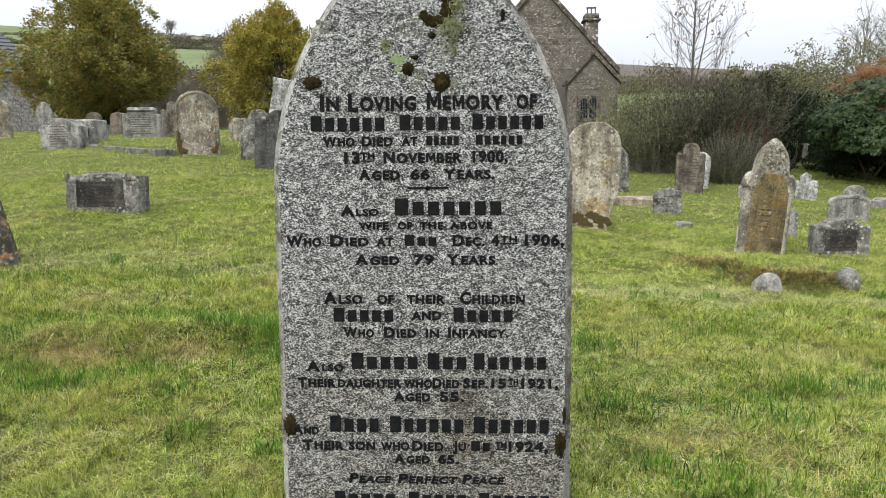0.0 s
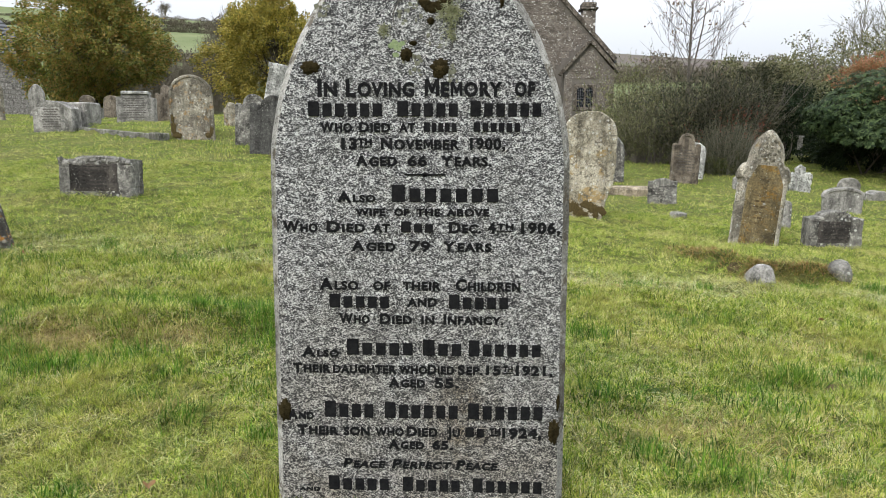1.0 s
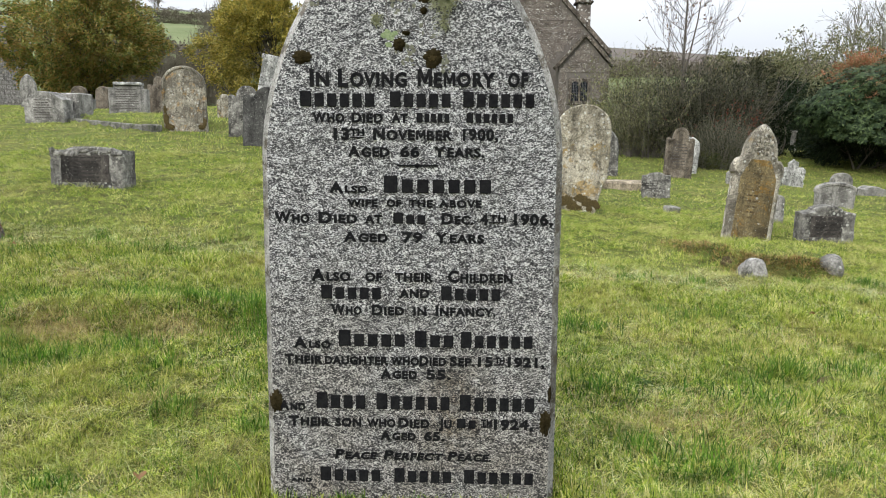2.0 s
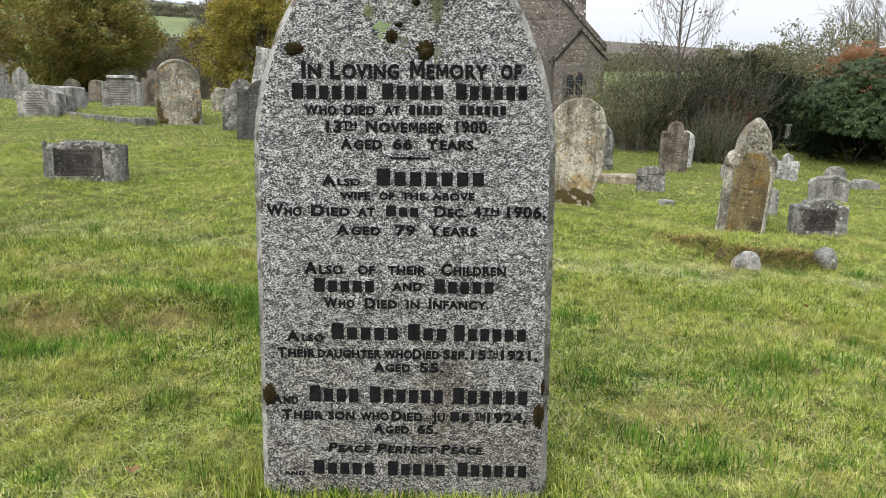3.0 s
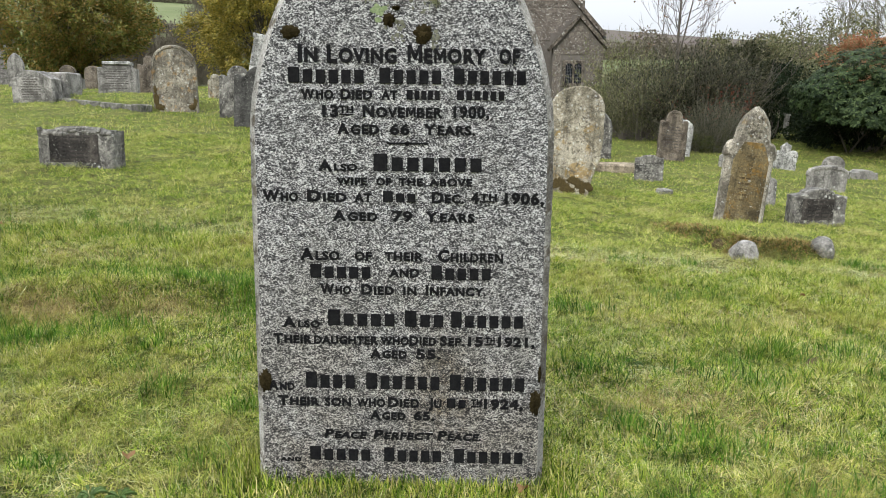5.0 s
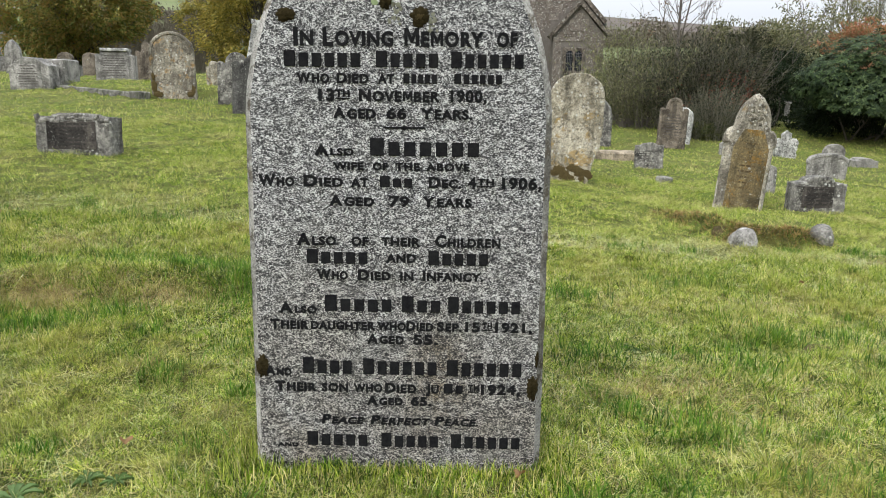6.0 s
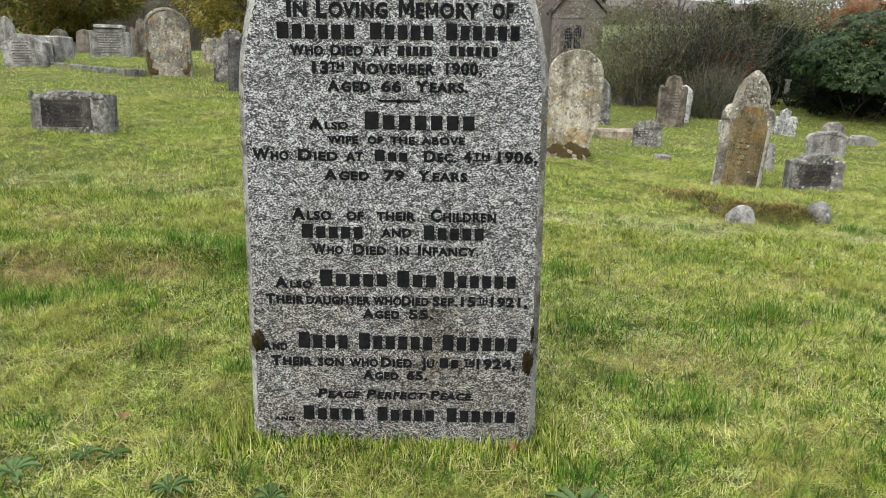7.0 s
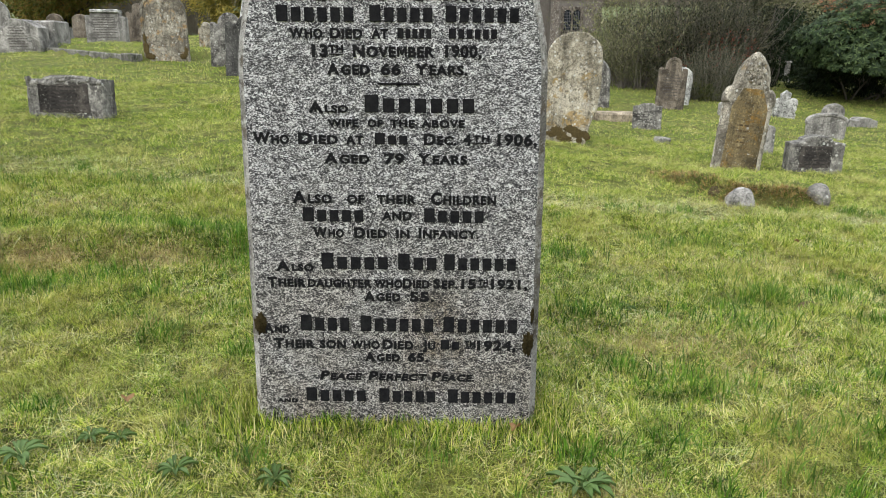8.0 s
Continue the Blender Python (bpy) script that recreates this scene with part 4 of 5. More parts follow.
g = gravestone("tall pointed gravestone with shoulders and ochre lichen", ogee_cross_top(0.455, 1.075), 0.12, CROSS_STONE, 2.815, 4.85, yaw=2, tilt=6.2, back=-3, wear=0.005, chamfer=0.03, step=0.02, seed=22)
v, f = slab_mesh([(-0.17, 0.03), (-0.17, 0.56), (-0.13, 0.66), (-0.09, 0.74), (0.09, 0.74), (0.13, 0.66), (0.17, 0.56), (0.17, 0.03)], 0.02, 0.003, 0.002, 0.03, sink=0.0, seed=4)
raw("panel", [(x, y - 0.006, z) for x, y, z in v], f, CROSS_PANEL, g, "ochre-stained inscription panel")
bars(g, 10, -0.13, 0.13, 0.62, 0.052, 0.016, old_stone("faint_letters", (0.14, 0.10, 0.05), (0.2, 0.15, 0.07)), -0.0085, 22)
for i in range(46):
    r = random.Random(300 + i)
    a, q = r.uniform(0, 6.28), r.uniform(0.1, 1)
    moss_pad(math.cos(a) * 0.075 * q, 0.88 + math.sin(a) * 0.13 * q, r.uniform(0.025, 0.05), r.uniform(0.02, 0.045), CROSS_STONE, "carved leaf in the head of the stone", "carved_leaf", 0.010, 300 + i, parent=g, n=8)
g = gravestone("narrow grey stone behind the pointed gravestone", round_top(0.30, 0.33, 0.06), 0.08, GREY_STONE, 3.56, 6.1, seed=23)
g = gravestone("small grey stone far behind in the grass", round_top(0.17, 0.24, 0.06), 0.08, GREY_STONE, 5.14, 11.4, seed=24)
g = gravestone("broken white-lichened stone with a stump of a cross", [(-0.20, 0), (-0.21, 0.30), (-0.13, 0.36), (-0.08, 0.33), (-0.09, 0.44), (0.0, 0.50), (0.08, 0.44), (0.07, 0.34), (0.17, 0.36), (0.20, 0.28), (0.19, 0)], 0.14, PALE_STONE, 6.28, 11.4, yaw=-10, wear=0.02, step=0.02, seed=25)
g = gravestone("grey gravestone with a curved moulded top", [(-0.25, 0), (-0.25, 0.25), (-0.265, 0.27), (-0.265, 0.31)] + arc(0, 0.31, 0.26, 0.10, 170, 10, 10) + [(0.265, 0.31), (0.25, 0.25), (0.24, 0)], 0.12, GREY_STONE, 5.33, 8.1, yaw=-12, panel=0.04, seed=26, z=gz(5.33, 8.1) - 0.05)
g = gravestone("rounded grey gravestone standing behind another", round_top(0.32, 0.42, 0.14), 0.10, GREY_STONE, 6.10, 9.4, yaw=-12, seed=27)
g = gravestone("low grey block gravestone with a gabled top", low_block(0.49, 0.33, 0.07), 0.18, BLACK_BLOCK, 3.58, 4.92, yaw=-4, wear=0.006, step=0.02, seed=28)
bm = bmesh.new()
box(bm, -0.16, 0.13, -0.005, 0.02, 0.03, 0.235, 0.004)
part("panel", bm, BLACK_PANEL, g, "dark inscription panel")
bars(g, 5, -0.13, 0.10, 0.215, 0.036, 0.014, DIM, -0.0075, 28)
g = gravestone("low grey stone lying half sunk at the grass edge", low_block(0.42, 0.17, 0.05), 0.3, GREY_STONE, 7.15, 10.3, seed=29)

g = thing("stone_pedestal", pose(9.3, 18.0, gz(9.3, 18.0)), "small stone pedestal in the dark below shrubs", "pedestal")
for name, rad, z0, z1 in (("base", 0.13, -0.05, 0.06), ("shaft", 0.075, 0.06, 0.52), ("top", 0.105, 0.52, 0.57)):
    bm = bmesh.new()
    bmesh.ops.create_cone(bm, cap_ends=True, segments=12, radius1=rad, radius2=rad * 0.9, depth=z1 - z0, matrix=Matrix.Translation((0, 0, (z0 + z1) / 2)))
    part(name, bm, GREY_STONE, g)


def boulder(x, y, sx, sy, sz, label, material, seed, sink=0.3, lift=0.0):
    noise.seed_set(seed)
    g = thing("kerb_stone", pose(x, y, gz(x, y - 0.15) + 0.02 + lift), label, "stone", "kerb stones of the grave mound")
    bm = bmesh.new()
    bmesh.ops.create_icosphere(bm, subdivisions=3, radius=1.0)
    for vert in bm.verts:
        k = 1 + 0.20 * noise.noise(vert.co * 1.4) + 0.07 * noise.noise(vert.co * 5)
        vert.co = Vector((vert.co.x * sx, vert.co.y * sy, max(-sink, vert.co.z) * sz)) * k
    part("stone", bm, material, g, smooth=True)
    return g


boulder(2.14, 3.10, 0.105, 0.085, 0.11, "rounded grey lichened kerb stone at a mound", GREY_STONE, 31)
boulder(2.73, 3.22, 0.09, 0.085, 0.098, "upright grey kerb stone at a mound's corner", GREY_STONE, 32, sink=0.8, lift=0.055)

# the raised kerb of a grave plot at the left
kerb = thing("grave_kerb", pose(-6.2, 10.5, 1.05, 0, 2.9, -37), "low mossy concrete kerb round a raised grave plot", "grave kerb")
bm = bmesh.new()
box(bm, -1.60, 1.50, -0.07, 0.07, -0.25, 0.05, 0.012)
part("kerb_bar", bm, KERB, kerb)
bm = bmesh.new()
box(bm, 1.30, 1.62, -0.10, 0.10, -0.25, 0.075, 0.015)
part("kerb_block", bm, KERB, kerb)

# the eroded edge of the turf mound between them
noise.seed_set(17)
edge_line = resample([(2.06, 3.45), (2.09, 3.3), (2.11, 3.17), (2.40, 3.185), (2.74, 3.19), (2.82, 3.30)], 0.02)
everts, efaces = [], []
for i, (ex, ey) in enumerate(edge_line):
    k = 0.02 * noise.noise(Vector((i * 0.21, 0, 0))) + 0.012 * noise.noise(Vector((i * 0.9, 2, 0)))
    nx, ny = (-1, -0.1) if i < 14 else (0, -1)
    for out, up in ((0.03, -0.02), (0.024 + k, 0.03), (0.0 + k, 0.062), (-0.05, 0.075)):
        everts.append((ex + nx * out, ey + ny * out, gz(ex + nx * 0.09, ey + ny * 0.09) + up + k * 0.5))
for i in range(len(edge_line) - 1):
    for k in range(3):
        efaces.append((i * 4 + k, i * 4 + k + 1, i * 4 + k + 5, i * 4 + k + 4))
tagged(raw("soil_bank", everts, efaces, SOIL, smooth=True), "eroded brown soil edge of a turf grave mound", "soil", kind="stuff")


# ---- the church and the building beyond the oak ----
BLOCK_MESH = []
for k in range(4):
    bm = bmesh.new()
    box(bm, -0.5, 0.5, -0.5, 0.5, -0.5, 0.5, 0.03)
    for vert in bm.verts:
        vert.co += Vector((random.Random(k * 50 + vert.index).uniform(-0.015, 0.015), 0, random.Random(k * 70 + vert.index).uniform(-0.015, 0.015)))
    me = bpy.data.meshes.new("stone_block")
    bm.to_mesh(me)
    bm.free()
    me.materials.append(CHURCH_BLOCK)
    BLOCK_MESH.append(me)


def masonry(parent, y, x0, x1, z0, z1, inside, course=0.30, length=0.62, seed=0, stones=BLOCK_MESH):
    """Courses of squared stones, each proud of the wall's face."""
    r = random.Random(seed)
    z = z0
    while z < z1 - 0.1:
        h = course * r.uniform(0.8, 1.2)
        x = x0 - r.uniform(0, length)
        while x < x1:
            w = length * r.uniform(0.55, 1.3)
            a, b = max(x, x0), min(x + w, x1)
            # a stone that meets a slope or an opening is cut back to what fits
            cuts = [a + (b - a) * i / 8 for i in range(9)]
            fits = [all(inside(px, pz) for px in cuts[i:i + 2] for pz in (z, z + h)) for i in range(8)]
            first = next((i for i in range(8) if fits[i]), None)
            if first is not None and b - a > 0.1:
                last = first
                while last < 8 and fits[last]:
                    last += 1
                a, b = cuts[first], cuts[last]
                ob = new("stone_block", r.choice(stones))
                ob.parent = parent
                ob.location = ((a + b) / 2, y + 0.045 - r.uniform(0, 0.012), z + h / 2)
                ob.scale = (b - a - 0.012, 0.12, h - 0.010)
            x += w
        z += h


def prism(bm, pts, y0, y1):
    a = [bm.verts.new((x, y0, z)) for x, z in pts]
    b = [bm.verts.new((x, y1, z)) for x, z in pts]
    bm.faces.new(a)
    bm.faces.new(b[::-1])
    for i in range(len(pts)):
        j = (i + 1) % len(pts)
        bm.faces.new((a[i], b[i], b[j], a[j]))
    return bm


def sloped_bar(bm, p, q, y0, y1, up, down):
    """A coping that follows a gable's slope from p to q."""
    d = Vector((q[0] - p[0], 0, q[1] - p[1])).normalized()
    n = Vector((-d.z, 0, d.x))
    n = n if n.z > 0 else -n
    c = [Vector((p[0], 0, p[1])) - n * down, Vector((q[0], 0, q[1])) - n * down, Vector((q[0], 0, q[1])) + n * up, Vector((p[0], 0, p[1])) + n * up]
    return prism(bm, [(v.x, v.z) for v in c], y0, y1)


church = thing("church", pose(0, 0, 0), "lichen-spotted granite church gable with slate roof and chimney", "church")
gable = [(-0.5, -0.5), (7.0, -0.5), (7.0, 4.93), (3.25, 8.95), (-0.5, 4.93)]
bm = prism(bmesh.new(), gable, 33.0, 45.0)
main_wall = part("wall", bm, MORTAR, church, "rubble granite gable wall")
masonry(main_wall, 33.0, -0.5, 7.0, 3.2, 8.9, lambda x, z: z < 4.9 + 1.072 * (3.75 - abs(x - 3.25)) - 0.12 and (not (4.15 < x < 7.2) or z > 5.65 - abs(x - 5.72) * 0.93), seed=1)
for q, nm in (((7.12, 4.80), 1), ((-0.62, 4.80), -1)):
    bm = sloped_bar(bmesh.new(), (3.25, 8.97), q, 32.86, 33.25, 0.14, 0.06)
    part("gable_coping", bm, COPING, church)
    bm = sloped_bar(bmesh.new(), (3.25, 8.90), (q[0] + 0.1 * nm, q[1] - 0.1), 33.25, 45.2, 0.10, 0.02)
    part("roof", bm, SLATE_ROOF, church, "grey slate roof slope")
vest = [(4.55, -0.5), (6.86, -0.5), (6.86, 4.20), (5.74, 5.55), (4.55, 4.20)]
bm = prism(bmesh.new(), vest, 32.0, 33.0)
wing = part("wing_wall", bm, MORTAR, church, "small gabled wing of squared granite")
WIN_X, WIN_Z = (5.34, 5.76), (2.52, 3.42)


def clear_of_window(x, z):
    return z < 4.15 + 1.16 * (1.17 - abs(x - 5.72)) - 0.05 and not (4.98 < x < 6.12 and 2.30 < z < 3.62)


masonry(wing, 32.0, 4.55, 6.86, 1.2, 5.5, clear_of_window, 0.26, 0.36, seed=2)
for q in ((7.14, 4.12), (4.36, 4.02)):
    bm = sloped_bar(bmesh.new(), (5.74, 5.56), q, 31.84, 32.3, 0.10, 0.05)
    part("gable_coping", bm, COPING, wing)
bm = bmesh.new()
box(bm, 5.02, 6.08, 31.955, 32.05, 2.34, 3.58, 0.03)
part("window_surround", bm, COPING, wing, "dressed granite window surround")
for wx in WIN_X:
    part("window", prism(bmesh.new(), [(wx - 0.16, 2.52), (wx + 0.16, 2.52), (wx + 0.16, 3.27)] + arc(wx, 3.27, 0.16, 0.16, 20, 160, 6) + [(wx - 0.16, 3.27)], 31.94, 31.953), GLASS, wing, "narrow round-headed leaded light")
    bm = bmesh.new()
    for i in range(1, 4):
        box(bm, wx - 0.16 + i * 0.08 - 0.005, wx - 0.16 + i * 0.08 + 0.005, 31.928, 31.94, 2.52, 3.38)
    for i in range(1, 7):
        box(bm, wx - 0.155, wx + 0.155, 31.93, 31.938, 2.52 + i * 0.13 - 0.005, 2.52 + i * 0.13 + 0.005)
    tagged(part("window_lattice", bm, LEAD_BAR, wing, "grey lead lattice"), kind="stuff")
bm = bmesh.new()
box(bm, 6.84, 6.90, 31.86, 31.92, 0.5, 4.1, 0.01)
part("drainpipe", bm, COPING, wing)
chim = part("chimney", prism(bmesh.new(), [(5.62, 5.0), (6.36, 5.0), (6.32, 7.40), (5.68, 7.40)], 34.2, 34.9), CHURCH_BLOCK, church, "square granite chimney stack")
bm = bmesh.new()
box(bm, 5.56, 6.44, 34.08, 35.02, 7.40, 7.52, 0.03)
box(bm, 5.64, 6.36, 34.16, 34.94, 7.52, 7.78, 0.05)
part("chimney_cap", bm, COPING, chim)
bm = bmesh.new()
for dx in (5.80, 6.00, 6.20):
    box(bm, dx - 0.025, dx + 0.025, 34.4, 34.45, 7.78, 8.06)
box(bm, 5.76, 6.24, 34.35, 34.5, 8.06, 8.12)
part("chimney_cowl", bm, LEAD_BAR, chim, "small metal cowl frame")

RUBBLE_MESH = []
for me in BLOCK_MESH:
    me = me.copy()
    me.materials.clear()
    me.materials.append(old_stone("rubble_granite", (0.20, 0.185, 0.17), (0.36, 0.34, 0.315), [], None, 0.6, 0.6, 7.0, rosette=4.0))
    RUBBLE_MESH.append(me)
barn = thing("stone_building", pose(-20.0, 30.0, 0, 0, 0, 33), "grey stone building with a slate roof behind the oak", "building")
bw = part("wall", box(bmesh.new(), -13.5, 0, 0, 8.0, -0.5, 4.85), MORTAR, barn, "coursed rubble wall")
masonry(bw, 0.0, -5.5, 0.0, 1.7, 4.85, lambda x, z: True, 0.24, 0.42, seed=3, stones=RUBBLE_MESH)
bm = bmesh.new()
vs = [bm.verts.new(p) for p in ((-13.8, -0.3, 4.75), (0.3, -0.3, 4.75), (0.3, 8.3, 4.75), (-13.8, 8.3, 4.75), (-9.8, 4, 8.9), (-3.5, 4, 8.9))]
for idx in ((0, 1, 5, 4), (1, 2, 5), (2, 3, 4, 5), (3, 0, 4), (3, 2, 1, 0)):
    bm.faces.new([vs[i] for i in idx])
roof = part("roof", bm, SLATE_ROOF, barn, "hipped grey slate roof")
bm = bmesh.new()
for i in range(22):
    t = i / 22
    box(bm, -6.0, 0.32 - 3.8 * t, -0.32 + 4.3 * t - 0.02, -0.32 + 4.3 * t + 0.2, 4.75 + 4.15 * t, 4.75 + 4.15 * t + 0.02)
tagged(part("slate_course_rest", bm, SLATE_ROOF, roof), kind="stuff")


# ---- trees ----
def oak(x, y, height, radii, centre_z, leaves, material, label, seed, size=0.12, lumps=30):
    z = gz(x, y)
    t = thing("oak_tree", pose(x, y, z - 0.1), label, "tree", "autumn oaks")
    r, wood, ends = random.Random(seed), Wood(), []
    for k in range(3):
        wood.tube([Vector((0.02 * k, 0, -0.1)), Vector((0.05 * k, 0.03, 0.5)), Vector((0.08 * k, 0.05, 1.2))], 0.17 - 0.03 * k, 0.12 - 0.02 * k, 8)
    for k in range(11):
        a = k * 2.4
        wood.grow(r, Vector((0.05, 0.03, 0.7 + 0.12 * k)), Vector((math.cos(a), math.sin(a), 0.55 + 0.09 * k)), height * 0.25, 0.06, 2, 0.55, 0.12, 5, ends, (3, 4))
    wood.mesh("trunk", BARK, t)
    p, out = lumpy_points(leaves, (0, 0, centre_z), radii, seed, lumps, 0.34, 0.35)
    p[:, :2] *= (1.08 - 0.42 * np.clip((p[:, 2] - centre_z) / radii[2], 0, 1.2))[:, None]
    p[:, :2] *= (1 - 0.42 * np.clip((centre_z * 0.78 - p[:, 2]) / radii[2], 0, 1))[:, None]
    out[:, 2] -= 0.15
    leaf_cloud("crown", p, out, size, size * 0.55, material, t, seed)
    return t


oak(-14.0, 24.0, 5.6, (2.48, 2.4, 3.0), 2.85, 105000, OAK_LEAF, "dense oak with olive and brown autumn leaves", 4, 0.102, 70)
oak(-7.45, 26.0, 5.4, (2.7, 2.4, 2.5), 2.35, 78000, OAK_GOLD, "rounded oak with yellow-olive autumn leaves", 9, 0.105, 60)


def bare_tree(x, y, height, label, seed, material, spread=0.45, depth=4, radius=0.07, up=0.22, leaf=None, split=(2, 4), stems=1, fan=0.35, z=None, leaf_share=0.3):
    t = thing("bare_tree", pose(x, y, (gz(x, y) if z is None else z) - 0.1), label, "tree", "leafless trees")
    r, wood, ends = random.Random(seed), Wood(), []
    for k in range(stems):
        a = k * 2.399
        wood.grow(r, Vector((0, 0, 0)), Vector((math.cos(a) * fan * (k > 0), math.sin(a) * fan * (k > 0), 1)), height * 0.42, radius * (1 if k == 0 else 0.7), depth, spread, up, 6, ends, split)
    wood.mesh("trunk", material, t)
    if leaf:
        pts, ways = [], []
        for p, d in ends:
            if r.random() < leaf_share:
                for _ in range(r.randint(2, 6)):
                    pts.append(p + Vector((r.gauss(0, 0.06), r.gauss(0, 0.06), r.gauss(-0.02, 0.06))))
                    ways.append((d.x, d.y, d.z - 0.6))
        tagged(leaf_cloud("leaf_scatter", pts, ways, 0.085, 0.05, leaf, t, seed), kind="stuff")
    return t


def slender_tree(x, y, height, label, seed, leafmat):
    """A young tree: one straight leader with ascending side branches and a few last leaves."""
    t = thing("bare_tree", pose(x, y, gz(x, y) - 0.1), label, "tree", "leafless trees")
    r, wood, ends = random.Random(seed), Wood(), []
    for k in range(2):
        dx, h = (0.0, 0.14)[k], height * (1.0, 0.92)[k]
        wood.tube([Vector((0, 0, 0)), Vector((0.01, 0, h * 0.3)), Vector((dx * 0.4, 0.03, h * 0.5)), Vector((dx * 2.0, 0, h * 0.8)), Vector((dx * 2.6, 0, h))], 0.055 - 0.018 * k, 0.008, 6)
    for i in range(38):
        u = 0.30 + 0.66 * i / 38
        a = i * 2.399 + r.uniform(-0.3, 0.3)
        way = Vector((math.cos(a), math.sin(a) * 0.8, r.uniform(0.45, 1.0)))
        wood.grow(r, Vector((0.02 + 0.1 * max(0, u - 0.5), 0, height * u)), way, (1.0 - 0.5 * u) * height * 0.27, 0.011, 2, 0.55, 0.16, 4, ends, (2, 4))
    wood.mesh("trunk", TWIG, t)
    pts, ways = [], []
    for p, d in ends:
        if r.random() < 0.13:
            for _ in range(r.randint(2, 5)):
                pts.append(p + Vector((r.gauss(0, 0.05), r.gauss(0, 0.05), r.gauss(-0.02, 0.05))))
                ways.append((d.x, d.y, d.z - 0.6))
    tagged(leaf_cloud("leaf_scatter", pts, ways, 0.08, 0.045, leafmat, t, seed), kind="stuff")
    return t


slender_tree(5.58, 16.2, 4.6, "slender young tree with a few last brown leaves", 21, foliage("last_brown_leaves", (0.12, 0.07, 0.04), (0.18, 0.12, 0.07), (0.2, 0.16, 0.1)))
bare_tree(16.3, 24.5, 5.4, "leafless oak with fine spreading twigs", 33, PALE_TWIG, 0.7, 5, 0.13, 0.05, OLIVE, (3, 4), stems=3, fan=0.7, leaf_share=0.05)
bare_tree(11.9, 22.5, 3.7, "thin tree with sparse olive leaves", 35, TWIG, 0.7, 4, 0.07, 0.05, OLIVE, (3, 4), stems=3, fan=0.7, leaf_share=0.9)


# ---- shrubs along the bank at the right ----
def spray_shrub(x, y, height, width, stems, label, seed, leafmat, twigmat, leaves=9, leaf=(0.05, 0.013), lean=0.32, category="shrub"):
    t = thing("spray_shrub", pose(x, y, gz(x, y) - 0.05), label, category, "shrubs on the bank")
    r, wood = random.Random(seed), Wood()
    pts, ways = [], []
    for _ in range(stems):
        p = Vector((r.gauss(0, width * 0.22), r.gauss(0, width * 0.14), 0))
        d = Vector((p.x / width * 1.2 + r.gauss(0, lean), r.gauss(-0.05, lean), 1)).normalized()
        h = height * r.uniform(0.45, 1.08) * (1 - 0.35 * abs(p.x) / width)
        line_pts = [p]
        for k in range(5):
            d = (d + Vector((r.gauss(0, 0.09), r.gauss(0, 0.09), 0.02))).normalized()
            p = p + d * h / 5
            line_pts.append(p)
            if k > 0:
                for _ in range(leaves):
                    q = line_pts[-2].lerp(p, r.random())
                    pts.append(q + Vector((r.gauss(0, 0.015), r.gauss(0, 0.015), 0)))
                    ways.append((d.x + r.gauss(0, 0.45), d.y + r.gauss(0, 0.45), d.z * 0.9))
        wood.tube(line_pts, 0.006, 0.002, 3)
    wood.mesh("stem_mass", twigmat, t)
    leaf_cloud("foliage", pts, ways, leaf[0], leaf[1], leafmat, t, seed)
    return t


def leafy_bush(x, y, centre_z, radii, count, size, label, seed, mat, name="leafy_bush", lumps=26, hollow=0.4, aspect=0.5, lump=0.34):
    t = thing(name, pose(x, y, gz(x, y) - 0.05), label, "shrub", "shrubs on the bank")
    r, wood = random.Random(seed), Wood()
    for k in range(9):
        wood.grow(r, Vector((0, 0, 0)), Vector((r.gauss(0, 0.8) * radii[0] * 0.5, r.gauss(0, 0.5), 1.0)), max(0.3, centre_z + radii[2]) * 0.5, 0.025, 2, 0.5, 0.1, 4, None, (2, 3))
    wood.mesh("branch_mass", TWIG, t)
    p, out = lumpy_points(count, (0, 0, centre_z), radii, seed, lumps, lump, hollow)
    p = p[p[:, 2] > 0.02]
    out = out[:len(p)]
    leaf_cloud("foliage", p, out, size, size * aspect, mat, t, seed)
    return t


spray_shrub(4.45, 15.4, 2.1, 1.7, 230, "olive willow-like shrub with narrow drooping leaves", 51, WILLOW, TWIG, 10, (0.10, 0.020), 0.34)
spray_shrub(5.6, 22.0, 3.2, 1.1, 230, "yellow-olive willow shrub beside the church wall", 50, OLIVE, TWIG, 9, (0.10, 0.022), 0.13)
spray_shrub(4.0, 16.6, 1.1, 1.2, 110, "thin tangled shrub with sparse olive leaves", 52, WILLOW, TWIG, 9, (0.10, 0.020), 0.38)
spray_shrub(5.75, 15.2, 2.35, 1.5, 520, "tall grey-green shrub with upright twiggy sprays", 53, GREYLEAF, TWIG, 12, (0.09, 0.022), 0.24)
spray_shrub(6.45, 15.8, 2.25, 1.0, 380, "tall dull grey shrub with upright sprays", 54, GREYLEAF, TWIG, 12, (0.09, 0.022), 0.24)
spray_shrub(5.75, 13.9, 1.25, 1.2, 420, "grey bushy shrub with silvery upright twigs", 55, GREYLEAF, PALE_TWIG, 8, (0.05, 0.012), 0.22)
spray_shrub(6.25, 14.9, 1.7, 1.3, 60, "red-leaved twigs among the grey sprays", 56, RED_LEAF, TWIG, 8, (0.06, 0.022), 0.22)
leafy_bush(5.75, 13.95, 0.22, (0.75, 0.5, 0.34), 5200, 0.045, "low green bush at the foot of the grey shrub", 57, foliage("low_bush_leaves", (0.04, 0.055, 0.014), (0.07, 0.085, 0.02), (0.11, 0.11, 0.03)))
